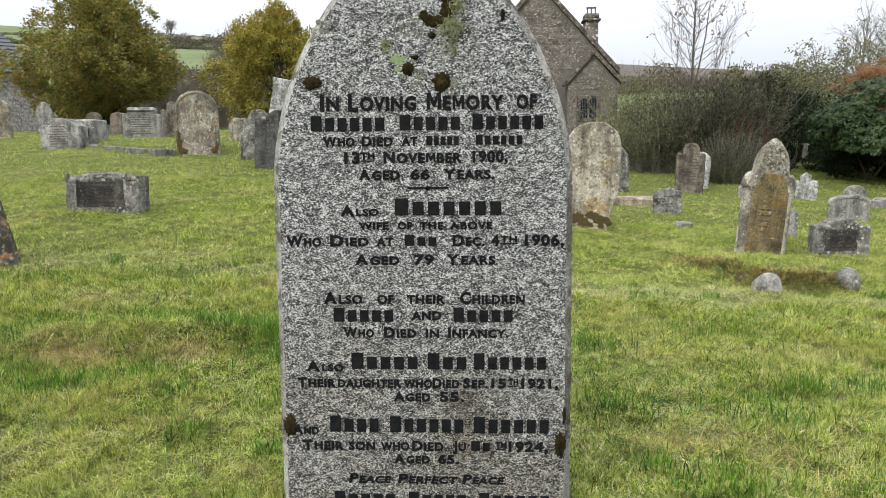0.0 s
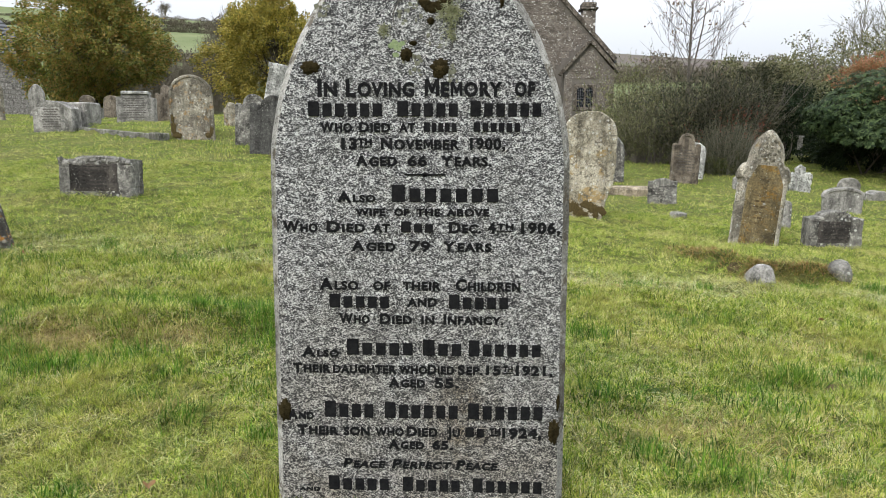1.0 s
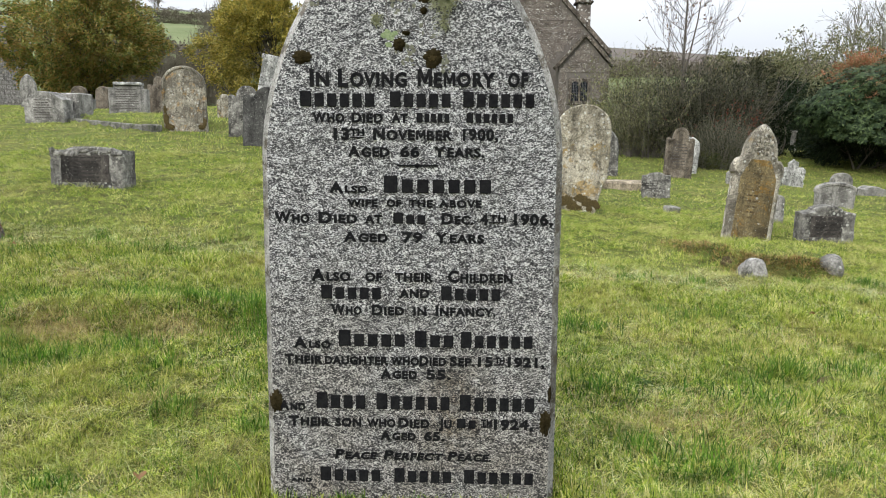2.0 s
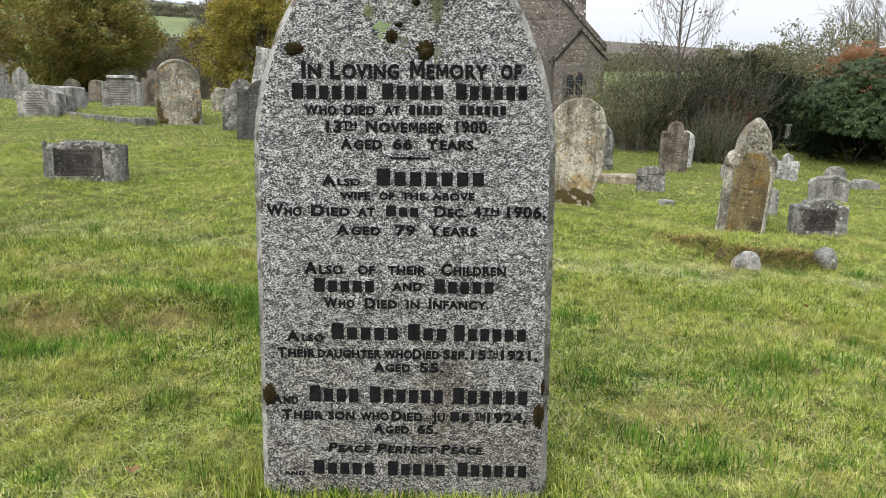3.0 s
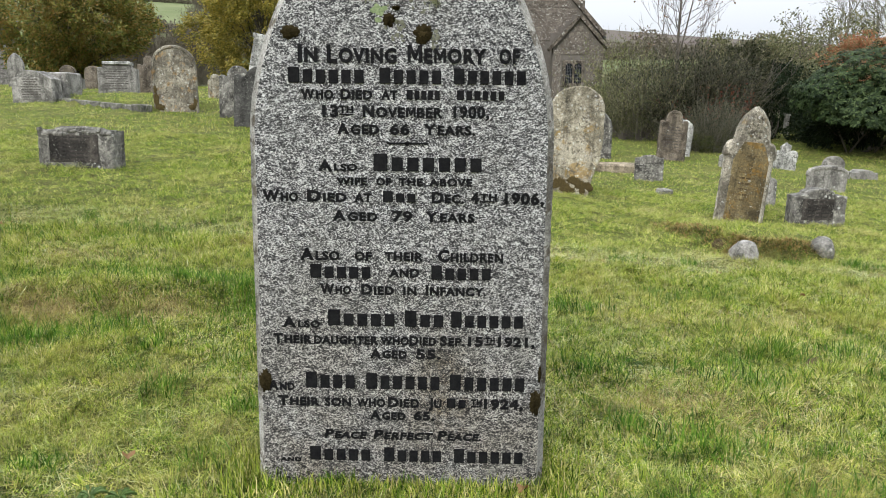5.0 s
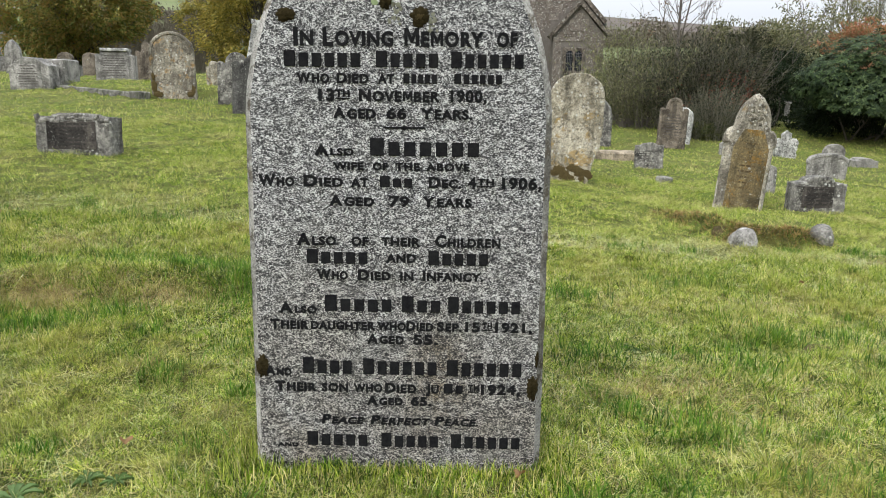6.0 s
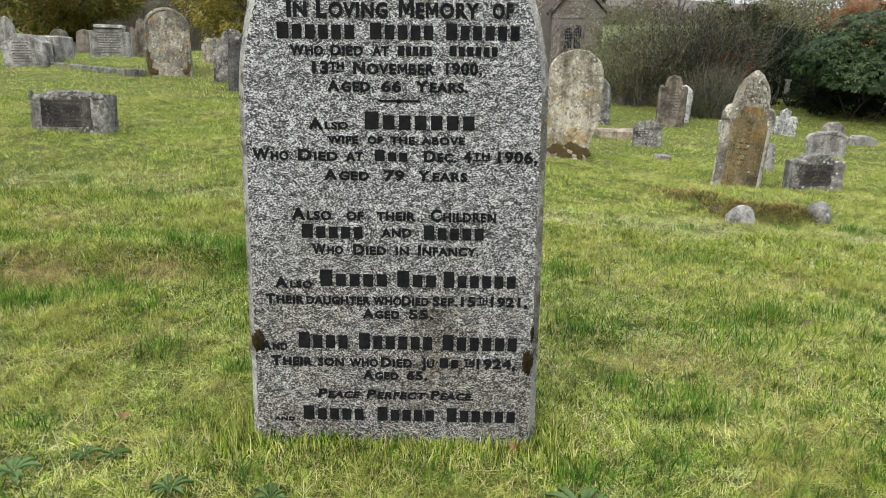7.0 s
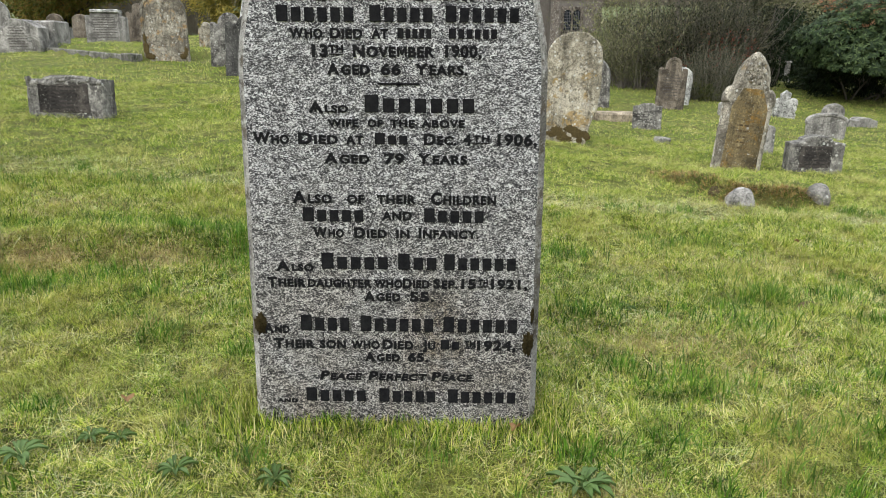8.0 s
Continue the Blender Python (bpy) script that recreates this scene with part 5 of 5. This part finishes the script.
leafy_bush(6.95, 15.6, 1.5, (0.65, 0.5, 0.85), 9000, 0.06, "dark grey-green evergreen shrub among the sprays", 66, GREYLEAF, "leafy_bush", 20, 0.4)
# near-black leaves here paint the shadow of the hollow below the shrubs
leafy_bush(8.35, 16.7, 0.72, (1.35, 0.9, 0.95), 18000, 0.075, "dark evergreen bush in deep shade", 58, HOLLY_SHADE, "evergreen_bush")
leafy_bush(10.3, 15.9, 0.75, (1.45, 0.6, 0.85), 14000, 0.075, "near-black evergreen thicket standing in for the shade under the rhododendron", 65, HOLLY_SHADE, "evergreen_bush")
leafy_bush(9.7, 19.6, 0.9, (1.8, 0.9, 1.25), 18000, 0.08, "shade-dark evergreen thicket behind the pedestal", 59, HOLLY_SHADE, "evergreen_bush")
leafy_bush(10.9, 16.9, 2.05, (1.5, 0.9, 0.62), 10500, 0.07, "spreading orange autumn shrub above the evergreens", 60, ORANGE, "autumn_shrub", 24, 0.5)
leafy_bush(9.0, 20.5, 1.75, (2.0, 0.9, 1.25), 16000, 0.08, "straggling olive hedge along the bank", 61, WILLOW, "hedge", 30, 0.5)
leafy_bush(11.6, 21.0, 1.3, (2.2, 0.9, 1.3), 14000, 0.08, "straggling brown-green hedge along the bank", 62, WILLOW, "hedge", 30, 0.5)
leafy_bush(4.0, 18.5, 0.5, (1.0, 0.9, 0.6), 7000, 0.06, "brambly low hedge by the church", 63, OLIVE, "hedge", 26, 0.4)
leafy_bush(5.4, 17.6, 0.9, (1.9, 0.7, 1.0), 9000, 0.06, "brown-green undergrowth behind the shrubs", 64, GREYLEAF, "undergrowth", 26, 0.4)


def rhododendron(x, y, rx, ry, rz, cz, whorls, label, seed):
    """A dome of evergreen leaves set in whorls."""
    t = thing("rhododendron", pose(x, y, gz(x, y) - 0.05), label, "shrub", "shrubs on the bank")
    g = np.random.default_rng(seed)
    d = g.normal(0, 1, (whorls, 3))
    d[:, 1] = -np.abs(d[:, 1]) * g.choice([1, 1, 1, -1], whorls)
    d /= np.linalg.norm(d, axis=1, keepdims=True)
    lump = 1 + 0.10 * np.sin(d[:, 0] * 6 + 1) * np.sin(d[:, 2] * 7) + 0.06 * np.sin(d[:, 0] * 17) * np.sin(d[:, 2] * 15 + 2) + g.normal(0, 0.035, whorls)
    inner = g.choice([1.0, 0.9, 0.78], whorls, p=[0.6, 0.25, 0.15])
    c = d * np.array([rx, ry, rz]) * (lump * inner)[:, None] + np.array([0, 0, cz])
    keep = c[:, 2] > 0.62 + 0.25 * np.clip(-d[:, 0], 0, 1)
    c, d = c[keep], d[keep]
    co, tris = [], []
    for p, n in zip(c, d):
        n = n + np.array([0, 0, 0.5])
        n /= np.linalg.norm(n)
        a = np.cross(n, (0.3, 0.9, 0.2))
        a /= np.linalg.norm(a)
        b = np.cross(n, a)
        k = int(g.integers(6, 9))
        ph = g.uniform(0, 6.28)
        for i in range(k):
            w = ph + 6.283 * i / k + g.normal(0, 0.15)
            out = a * np.cos(w) + b * np.sin(w)
            ln, wd = g.uniform(0.085, 0.125), g.uniform(0.030, 0.040)
            side = np.cross(n, out)
            dr = out * 0.9 + n * g.uniform(-0.25, 0.35)
            i0 = len(co)
            tip = p + dr * ln - n * ln * 0.2
            co += [p, p + dr * ln * 0.5 + side * wd / 2, tip, p + dr * ln * 0.5 - side * wd / 2, p + dr * ln * 0.5 - n * 0.006]
            tris += [(i0, i0 + 1, i0 + 4), (i0 + 1, i0 + 2, i0 + 4), (i0 + 2, i0 + 3, i0 + 4), (i0 + 3, i0, i0 + 4)]
    quick("foliage", np.array(co), np.array(tris), np.zeros((0, 4), np.int32), RHODO, t)
    r, wood = random.Random(seed), Wood()
    for k in range(6):
        wood.grow(r, Vector((r.gauss(0, 0.3), 0.6 + r.gauss(0, 0.1), 0)), Vector((r.gauss(0, 0.7), r.gauss(0, 0.3), 1)), rz * 0.7, 0.03, 2, 0.5, 0.1, 4, None, (2, 3))
    wood.mesh("branch_mass", BARK, t)
    # near-black leaves set inside and behind stand in for shadow under the dome
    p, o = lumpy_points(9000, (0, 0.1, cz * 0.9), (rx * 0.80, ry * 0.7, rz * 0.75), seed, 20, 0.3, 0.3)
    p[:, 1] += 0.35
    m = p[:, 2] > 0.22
    leaf_cloud("inner_foliage", p[m], o[m], 0.12, 0.045, HOLLY_SHADE, t, seed)
    return t


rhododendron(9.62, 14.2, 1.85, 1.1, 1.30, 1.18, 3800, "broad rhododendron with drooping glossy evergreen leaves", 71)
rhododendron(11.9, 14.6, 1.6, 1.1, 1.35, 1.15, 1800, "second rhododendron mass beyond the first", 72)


# ---- far hedges, woods and the tree on the skyline ----
def far_hedge(points, height, depth, label, seed, material, name="far_hedge", category="hedge", leaf=0.7, dense=120, twig=False):
    """A lumpy hedgerow across a distant slope."""
    g = np.random.default_rng(seed)
    c, out = [], []
    for (x0, y0), (x1, y1) in zip(points, points[1:]):
        n = int(math.hypot(x1 - x0, y1 - y0) * dense)
        u = g.random(n)
        px, py = x0 + (x1 - x0) * u + g.normal(0, depth * 0.3, n), y0 + (y1 - y0) * u + g.normal(0, depth * 0.3, n)
        lump = 0.65 + 0.35 * np.sin(px * 0.55 + seed) * np.sin(px * 0.21 + 2)
        pz = ground_height(px, py) + np.minimum(np.abs(g.normal(0.35, 0.3, n)), 0.85) * height * lump
        c.append(np.stack([px, py, pz], 1))
    c = np.concatenate(c)
    out = g.normal(0, 1, c.shape) + np.array([0, -0.2, 0.8])
    if twig:
        # bare shoots: long, thin and upright
        out = g.normal(0, 0.6, c.shape) + np.array([0, 0, 2.0])
        return tagged(leaf_cloud(name, c, out, leaf, leaf * 0.03, material, None, seed), label, category, kind="stuff")
    ob = leaf_cloud(name, c, out, min(height * 0.16, leaf), min(height * 0.10, leaf * 0.6), material, None, seed)
    return tagged(ob, label, category, kind="stuff")


far_hedge([(-245, 396), (-150, 398), (-60, 397)], 1.6, 3, "dark hedge along the skyline ridge", 81, HEDGE_FAR)
far_hedge([(-230, 320), (-150, 330), (-80, 322)], 1.7, 3, "dark hedgerow between green fields", 82, HEDGE_FAR)
far_hedge([(-210, 262), (-130, 268), (-60, 262)], 3.0, 4, "broad hedgerow across the hillside", 83, HEDGE_FAR)
far_hedge([(-135, 300), (-105, 302)], 7.0, 6, "clump of bare trees on the hillside", 84, WOOD_FAR, "far_wood", "woodland")
far_hedge([(-62, 118), (-40, 122), (-24, 116)], 4.0, 7, "bare brown woodland on the lower slope", 85, WOOD_FAR, "far_wood", "woodland")
far_hedge([(-45, 75), (-26, 78), (-14, 74)], 2.6, 4, "bare brown thicket below the fields", 86, WOOD_FAR, "far_wood", "woodland", 0.7, 900, True)
far_hedge([(10, 97), (30, 100), (70, 108)], 4.6, 6, "dark bare wood below the moor", 87, WOOD_FAR, "far_wood", "woodland", 0.36, 380)
far_hedge([(9, 68), (15, 70), (24, 72)], 1.3, 3, "olive trees at the edge of a field", 88, OLIVE, "far_wood", "woodland")
far_hedge([(-25, 47), (-20, 49), (-16, 47)], 8.0, 3, "bare brown thicket behind the oaks", 89, WOOD_FAR, "far_wood", "woodland", 0.8, 3600, True)
bare_tree(-174.8, 396.0, 9.0, "lone leafless tree on the ridge", 91, WOOD_FAR, 0.8, 4, 0.35, 0.05, None, (4, 5), stems=3, fan=0.8)


# ---- grass: single blades, mown short, longer round the headstone ----
def wave(x, y, s):
    return np.sin(x * 3.1 * s + 1.7 * np.sin(y * 2.3 * s)) * np.sin(y * 2.7 * s + 1.1 * np.sin(x * 1.9 * s + 2.0))


def lawn(name, x, y, height, width, material, label, lean=0.55, seed=0, jointed=True, way=None):
    g = np.random.default_rng(seed)
    n = len(x)
    z = ground_height(x, y) - 0.004
    a = g.uniform(0, 2 * np.pi, n)
    drift = 0.9 * wave(x, y, 0.6)
    k = np.abs(g.normal(0, lean, n)) + 0.08
    dx, dy = np.cos(a + drift) * k, np.sin(a + drift) * k
    if way is not None:
        dx, dy = dx + way[0], dy + way[1]
        k = np.hypot(dx, dy)
    f = g.uniform(0, np.pi, n)
    sx, sy = np.cos(f) * width / 2, np.sin(f) * width / 2
    p0 = np.stack([x - sx, y - sy, z], 1)
    p1 = np.stack([x + sx, y + sy, z], 1)
    tip = np.stack([x + dx * height, y + dy * height, z + height / np.sqrt(1 + 0.7 * k * k)], 1)
    if jointed:
        mx, my, mz = x + dx * height * 0.36, y + dy * height * 0.36, z + height * 0.62 / np.sqrt(1 + 0.3 * k * k)
        p2 = np.stack([mx + sx * 0.8, my + sy * 0.8, mz], 1)
        p3 = np.stack([mx - sx * 0.8, my - sy * 0.8, mz], 1)
        co = np.stack([p0, p1, p2, p3, tip], 1).reshape(-1, 3)
        i = np.arange(n) * 5
        ob = quick(name, co, np.stack([i + 3, i + 2, i + 4], 1), np.stack([i, i + 1, i + 2, i + 3], 1), material)
    else:
        co = np.stack([p0, p1, tip], 1).reshape(-1, 3)
        i = np.arange(n) * 3
        ob = quick(name, co, np.stack([i, i + 1, i + 2], 1), np.zeros((0, 4), np.int32), material)
    return tagged(ob, label, "grass", kind="stuff")


def scatter(n, y0, y1, seed, spread=0.74, margin=0.5):
    """Places between two lines of the plan, in the wedge that widens with y."""
    g = np.random.default_rng(seed)
    y = y0 + (y1 - y0) * g.random(int(n * 1.6))
    half = (y + 1.6) * spread + margin
    top = (y1 + 1.6) * spread + margin
    keep = g.random(len(y)) < half / top
    y, half = y[keep][:n], half[keep][:n]
    # the edges of a scatter thin out
    return g.uniform(-1, 1, len(y)) * half * (1 + 0.5 * g.random(len(y)) ** 5) + 0.05 * y, y - (y - y0 < 0.3) * 0.6 * g.random(len(y)) ** 3


def tall(x, y):
    """How high the grass stands: tufts, and a fringe that the mower missed at the headstone."""
    h = 1.0 + 0.45 * wave(x, y, 1.4) + 0.25 * wave(x + 3, y - 2, 3.7)
    return np.clip(h, 0.5, 1.55)


def tussocks(n, clumps, y0, y1, size, seed, loose=0.3):
    """Blades gathered in small clumps, each swept its own way and of its own height: places, lean and height factor."""
    g = np.random.default_rng(seed)
    cx, cy = scatter(clumps, y0, y1, seed + 50)
    m = len(cx)
    turn, sweep, high = g.uniform(0, 2 * np.pi, m), g.uniform(0.1, 1.1, m), np.clip(g.normal(1.0, 0.35, m), 0.45, 1.9)
    rad = size * g.uniform(0.5, 1.5, m)
    pick = g.integers(0, m, n)
    ox, oy = g.normal(0, 1, n) * rad[pick], g.normal(0, 1, n) * rad[pick]
    x, y = cx[pick] + ox, cy[pick] + oy
    wx, wy = np.cos(turn[pick]) * sweep[pick] + 0.45 * ox / rad[pick], np.sin(turn[pick]) * sweep[pick] + 0.45 * oy / rad[pick]
    lx, ly = scatter(int(n * loose), y0, y1, seed + 90)
    free = g.uniform(0, 2 * np.pi, len(lx))
    return (np.concatenate([x, lx]), np.concatenate([y, ly]), (np.concatenate([wx, np.cos(free) * 0.5]), np.concatenate([wy, np.sin(free) * 0.5])),
            np.concatenate([high[pick], np.full(len(lx), 0.8)]))


gen = np.random.default_rng(5)
def bare(x, y):
    """Where no grass grows: under the headstone and in a small scrape."""
    return ((np.abs(x) < 0.37) & (y > -0.01) & (y < 0.12)) | (np.hypot(x - 1.53, (y - 0.96) * 1.5) < 0.055)


x, y, way, high = tussocks(470000, 6000, -0.95, 2.6, 0.025, 1, 0.22)
keep = ~bare(x, y)
x, y, way, high = x[keep], y[keep], (way[0][keep], way[1][keep]), high[keep]
near = 1 + 0.28 * np.clip(y, -0.4, 2.6)
lawn("grass_sward", x, y, (0.0150 + 0.006 * ramp(y, 0.2, 1.6)) * high ** 1.2 * tall(x, y) * gen.uniform(0.4, 1.8, len(x)), gen.uniform(0.0017, 0.0033, len(x)) * near, BLADE, "short mown green and yellowish grass blades", 0.40, 1, False, way=way)
x, y = scatter(260000, -0.95, 2.6, 11)
keep = ~bare(x, y)
x, y = x[keep], y[keep]
near = 1 + 0.42 * np.clip(y, -0.4, 2.6)
lawn("grass_bottom", x, y, gen.uniform(0.012, 0.030, len(x)), gen.uniform(0.0022, 0.0040, len(x)) * near, BLADE, "flattened cut grass lying low in the sward", 1.9, 11, False)
x, y, way, high = tussocks(215000, 5200, 2.6, 7.0, 0.055, 2)
lawn("grass_sward", x, y, 0.032 * high * tall(x, y) * gen.uniform(0.5, 1.6, len(x)), gen.uniform(0.003, 0.0060, len(x)), BLADE_MID, "mown churchyard grass among the gravestones", 0.7, 2, False, way=way)
x, y = scatter(220000, 7.0, 19.0, 3)
lawn("grass_sward", x, y, 0.030 * tall(x, y) * gen.uniform(0.5, 1.6, len(x)), gen.uniform(0.006, 0.012, len(x)), BLADE_MID, "mown grass on the far side of the churchyard", 1.3, 3, False)
x, y = gen.uniform(-22, 22, 90000), gen.uniform(-14, 20, 90000)
keep = (y < -0.9) | (np.abs(x - 0.05 * y) > (y + 1.6) * 0.74 + 0.5)
x, y = x[keep], y[keep]
lawn("grass_sward", x, y, 0.045 * tall(x, y) * gen.uniform(0.5, 1.6, len(x)), gen.uniform(0.008, 0.016, len(x)), BLADE_MID, "mown grass over the rest of the churchyard", 1.3, 9, False)
x, y = scatter(85000, -0.95, 3.2, 4)
lawn("dead_grass", x, y, gen.uniform(0.015, 0.06, len(x)), gen.uniform(0.0015, 0.0030, len(x)) * (1 + 0.3 * np.clip(y, 0, 3)), STRAW, "cut dry grass lying on the turf", 3.2, 4, False)
fx, fy = gen.uniform(-0.42, 0.42, 2600), -np.abs(gen.normal(0.0, 0.055, 2600)) - 0.004
lawn("grass_fringe", fx, fy, 0.010 + 0.038 * gen.random(2600) ** 2.0, gen.uniform(0.0018, 0.0036, 2600), BLADE, "longer uncut grass at the headstone's foot", 0.4, 5)
fx, fy = np.concatenate([gen.normal(-0.40, 0.045, 900), gen.normal(0.40, 0.04, 700)]), gen.normal(0.02, 0.07, 1600)
lawn("grass_fringe", fx, fy, 0.015 + 0.055 * gen.random(1600) ** 2, gen.uniform(0.0018, 0.0036, 1600), BLADE, "long grass tufts beside the headstone's foot", 0.4, 6)
tuftx, tufty, tufth = [], [], []
for k in range(150):
    ty = gen.uniform(-0.6, 3.2)
    tx = gen.uniform(-0.7, 0.7) * (ty + 1.8)
    n = int(gen.integers(30, 130))
    r0 = gen.uniform(0.015, 0.05)
    tuftx.append(gen.normal(tx, r0 * 1.3, n))
    tufty.append(gen.normal(ty, r0, n))
    tufth.append(gen.uniform(0.5, 1.1) * gen.uniform(0.03, 0.07, n))
for cx, cy, n, sp in ((-1.05, 1.58, 800, 0.11), (-0.82, 1.42, 480, 0.10), (-1.48, 1.63, 420, 0.08), (-1.48, 0.93, 330, 0.07), (-1.25, 1.05, 200, 0.07), (-0.70, 1.25, 500, 0.10), (-1.8, 1.0, 200, 0.10), (1.45, 1.05, 350, 0.06), (1.2, 0.75, 260, 0.09), (0.62, 0.75, 200, 0.08), (0.85, 0.28, 120, 0.06), (-1.9, 2.6, 300, 0.14), (-2.6, 2.4, 300, 0.16), (1.72, 1.08, 160, 0.06), (0.75, 1.6, 220, 0.10), (1.3, 1.9, 260, 0.12)):
    a = gen.uniform(0, 1, n) ** 0.5
    tuftx.append(cx + gen.normal(0, sp * 1.8, n) * a)
    tufty.append(cy + gen.normal(0, sp, n) * a + 0.05 * np.sin(9 * gen.normal(0, 1, n)))
    tufth.append(gen.uniform(0.03, 0.09, n))
fx, fy, fh = np.concatenate(tuftx), np.concatenate(tufty), np.concatenate(tufth)
lawn("grass_tufts", fx, fy, fh, gen.uniform(0.0022, 0.0046, len(fx)), grass_blades("lush_grass", (0.03, 0.085, 0.008), (0.06, 0.14, 0.012), (0.10, 0.20, 0.02), (0.17, 0.26, 0.04), patch=(0.14, 0.2, 0.04)), "darker lush tufts standing in the mown grass", 0.7, 7)
sx = np.concatenate([gen.normal(-1.72, 0.16, 2600), gen.normal(-1.22, 0.16, 2200), gen.normal(-2.0, 0.25, 1500), gen.normal(0.95, 0.2, 900), gen.normal(1.5, 0.25, 1200)])
sy = np.concatenate([gen.normal(1.22, 0.07, 2600), gen.normal(1.28, 0.06, 2200), gen.normal(1.9, 0.12, 1500), gen.normal(0.55, 0.1, 900), gen.normal(1.5, 0.15, 1200)])
lawn("dead_grass", sx, sy, gen.uniform(0.015, 0.05, len(sx)), gen.uniform(0.002, 0.004, len(sx)), grass_blades("brown_thatch", (0.20, 0.15, 0.06), (0.33, 0.26, 0.11), (0.44, 0.37, 0.18), patch=(0.36, 0.28, 0.12)), "patches of brown dry thatch in the turf", 2.2, 12)
x, y, way, high = tussocks(30000, 900, -0.95, 2.8, 0.030, 31, 0.0)
lawn("dead_grass", x, y, gen.uniform(0.010, 0.026, len(x)), gen.uniform(0.002, 0.0036, len(x)), grass_blades("tan_thatch", (0.24, 0.16, 0.06), (0.36, 0.26, 0.11), (0.47, 0.38, 0.19), patch=(0.36, 0.27, 0.11)), "small tan tufts of dead grass in the sward", 1.0, 31, False, way=way)
BANK_GRASS = grass_blades("mound_grass", (0.05, 0.07, 0.015), (0.12, 0.16, 0.03), (0.22, 0.22, 0.055), (0.30, 0.19, 0.085), (0.40, 0.26, 0.12), (0.24, 0.13, 0.06), patch=(0.38, 0.25, 0.11))
ey = 3.12 + 1.3 * gen.uniform(0, 1, 2600) ** 1.5
ex = 2.12 - 0.19 * (ey - 3.1) + gen.normal(0.03, 0.045, 2600)
fx = gen.uniform(2.05, 2.80, 2600)
lawn("dead_grass", np.concatenate([ex, fx]), np.concatenate([ey, gen.normal(3.185, 0.035, 2600)]), gen.uniform(0.015, 0.045, 5200), gen.uniform(0.004, 0.007, 5200), BANK_GRASS, "dry brown grass hanging over the mound's edge", 1.9, 8)


def fallen_leaf(x, y, turn, size, seed):
    r = random.Random(seed)
    z = gz(x, y) + 0.03
    ring = [(size * (0.5 + 0.12 * math.sin(5 * a + seed)) * math.cos(a), size * (0.36 + 0.1 * math.sin(5 * a + seed)) * math.sin(a), 0.008 * math.sin(2 * a + seed)) for a in [i * 0.5236 for i in range(12)]]
    verts = [(0, 0, -0.003)] + ring
    ob = raw("fallen_leaf", verts, [(0, 1 + i, 1 + (i + 1) % 12) for i in range(12)], DRY_LEAF)
    ob.matrix_world = pose(x, y, z, r.uniform(-20, 20), r.uniform(-20, 20), turn)
    return tagged(ob, "curled orange-brown fallen leaf lying on grass", "leaf", "fallen leaves")


for i in range(8):
    r = random.Random(700 + i)
    yy = r.uniform(-0.6, 3.4)
    fallen_leaf(r.uniform(-0.62, 0.66) * (yy + 1.9), yy, r.uniform(0, 360), r.uniform(0.022, 0.042), 700 + i)
fallen_leaf(0.305, -0.06, 40, 0.032, 777)


def weed(x, y, size, count, seed):
    """A flat rosette of broad leaves."""
    r = random.Random(seed)
    w = thing("weed", pose(x, y, gz(x, y) + 0.002, 0, 0, r.uniform(0, 360)), "flat rosette of broad green weed leaves in turf", "weed", "weeds in the turf")
    for i in range(count):
        a = 6.283 * i / count + r.uniform(-0.3, 0.3)
        ln, wd = size * r.uniform(0.6, 1.1), size * r.uniform(0.15, 0.26)
        c, sn = math.cos(a), math.sin(a)
        verts, faces = [], []
        for t, wk, h in ((0.05, 0.15, 0.0), (0.4, 0.8, 0.22), (0.7, 1.0, 0.26), (1.0, 0.1, 0.14)):
            for k in (-1, 0, 1):
                u, vv, hh = ln * t, wd * wk * k * 0.5, size * h + (0.008 if k else 0)
                verts.append((u * c - vv * sn, u * sn + vv * c, hh))
        for q in range(3):
            for k in range(2):
                b = q * 3 + k
                faces.append((b, b + 3, b + 4, b + 1))
        raw("leaf", verts, faces, WEED, w, smooth=True)


for i, (x, y, s) in enumerate([(-0.485, -0.243, 0.055), (-0.25, -0.264, 0.055), (0.43, -0.28, 0.08), (0.46, -0.27, 0.065), (-0.88, -0.185, 0.075), (-0.76, -0.087, 0.045), (-0.68, -0.10, 0.04), (-1.5, 0.5, 0.05), (0.8, 0.85, 0.04)]):
    weed(x, y, s, 9, 900 + i)

# a scrape of bare soil in the turf
g = thing("soil_scrape", pose(1.55, 0.95, gz(1.55, 0.95)), "small scrape of bare dark soil in the turf", "soil", kind="stuff")
moss_pad(0, 0, 0.13, 0.07, SOIL, "", "soil", 0.014, 95, parent=g)
g.matrix_world = pose(1.55, 0.95, gz(1.55, 0.95) + 0.008, -82, 0, 20)
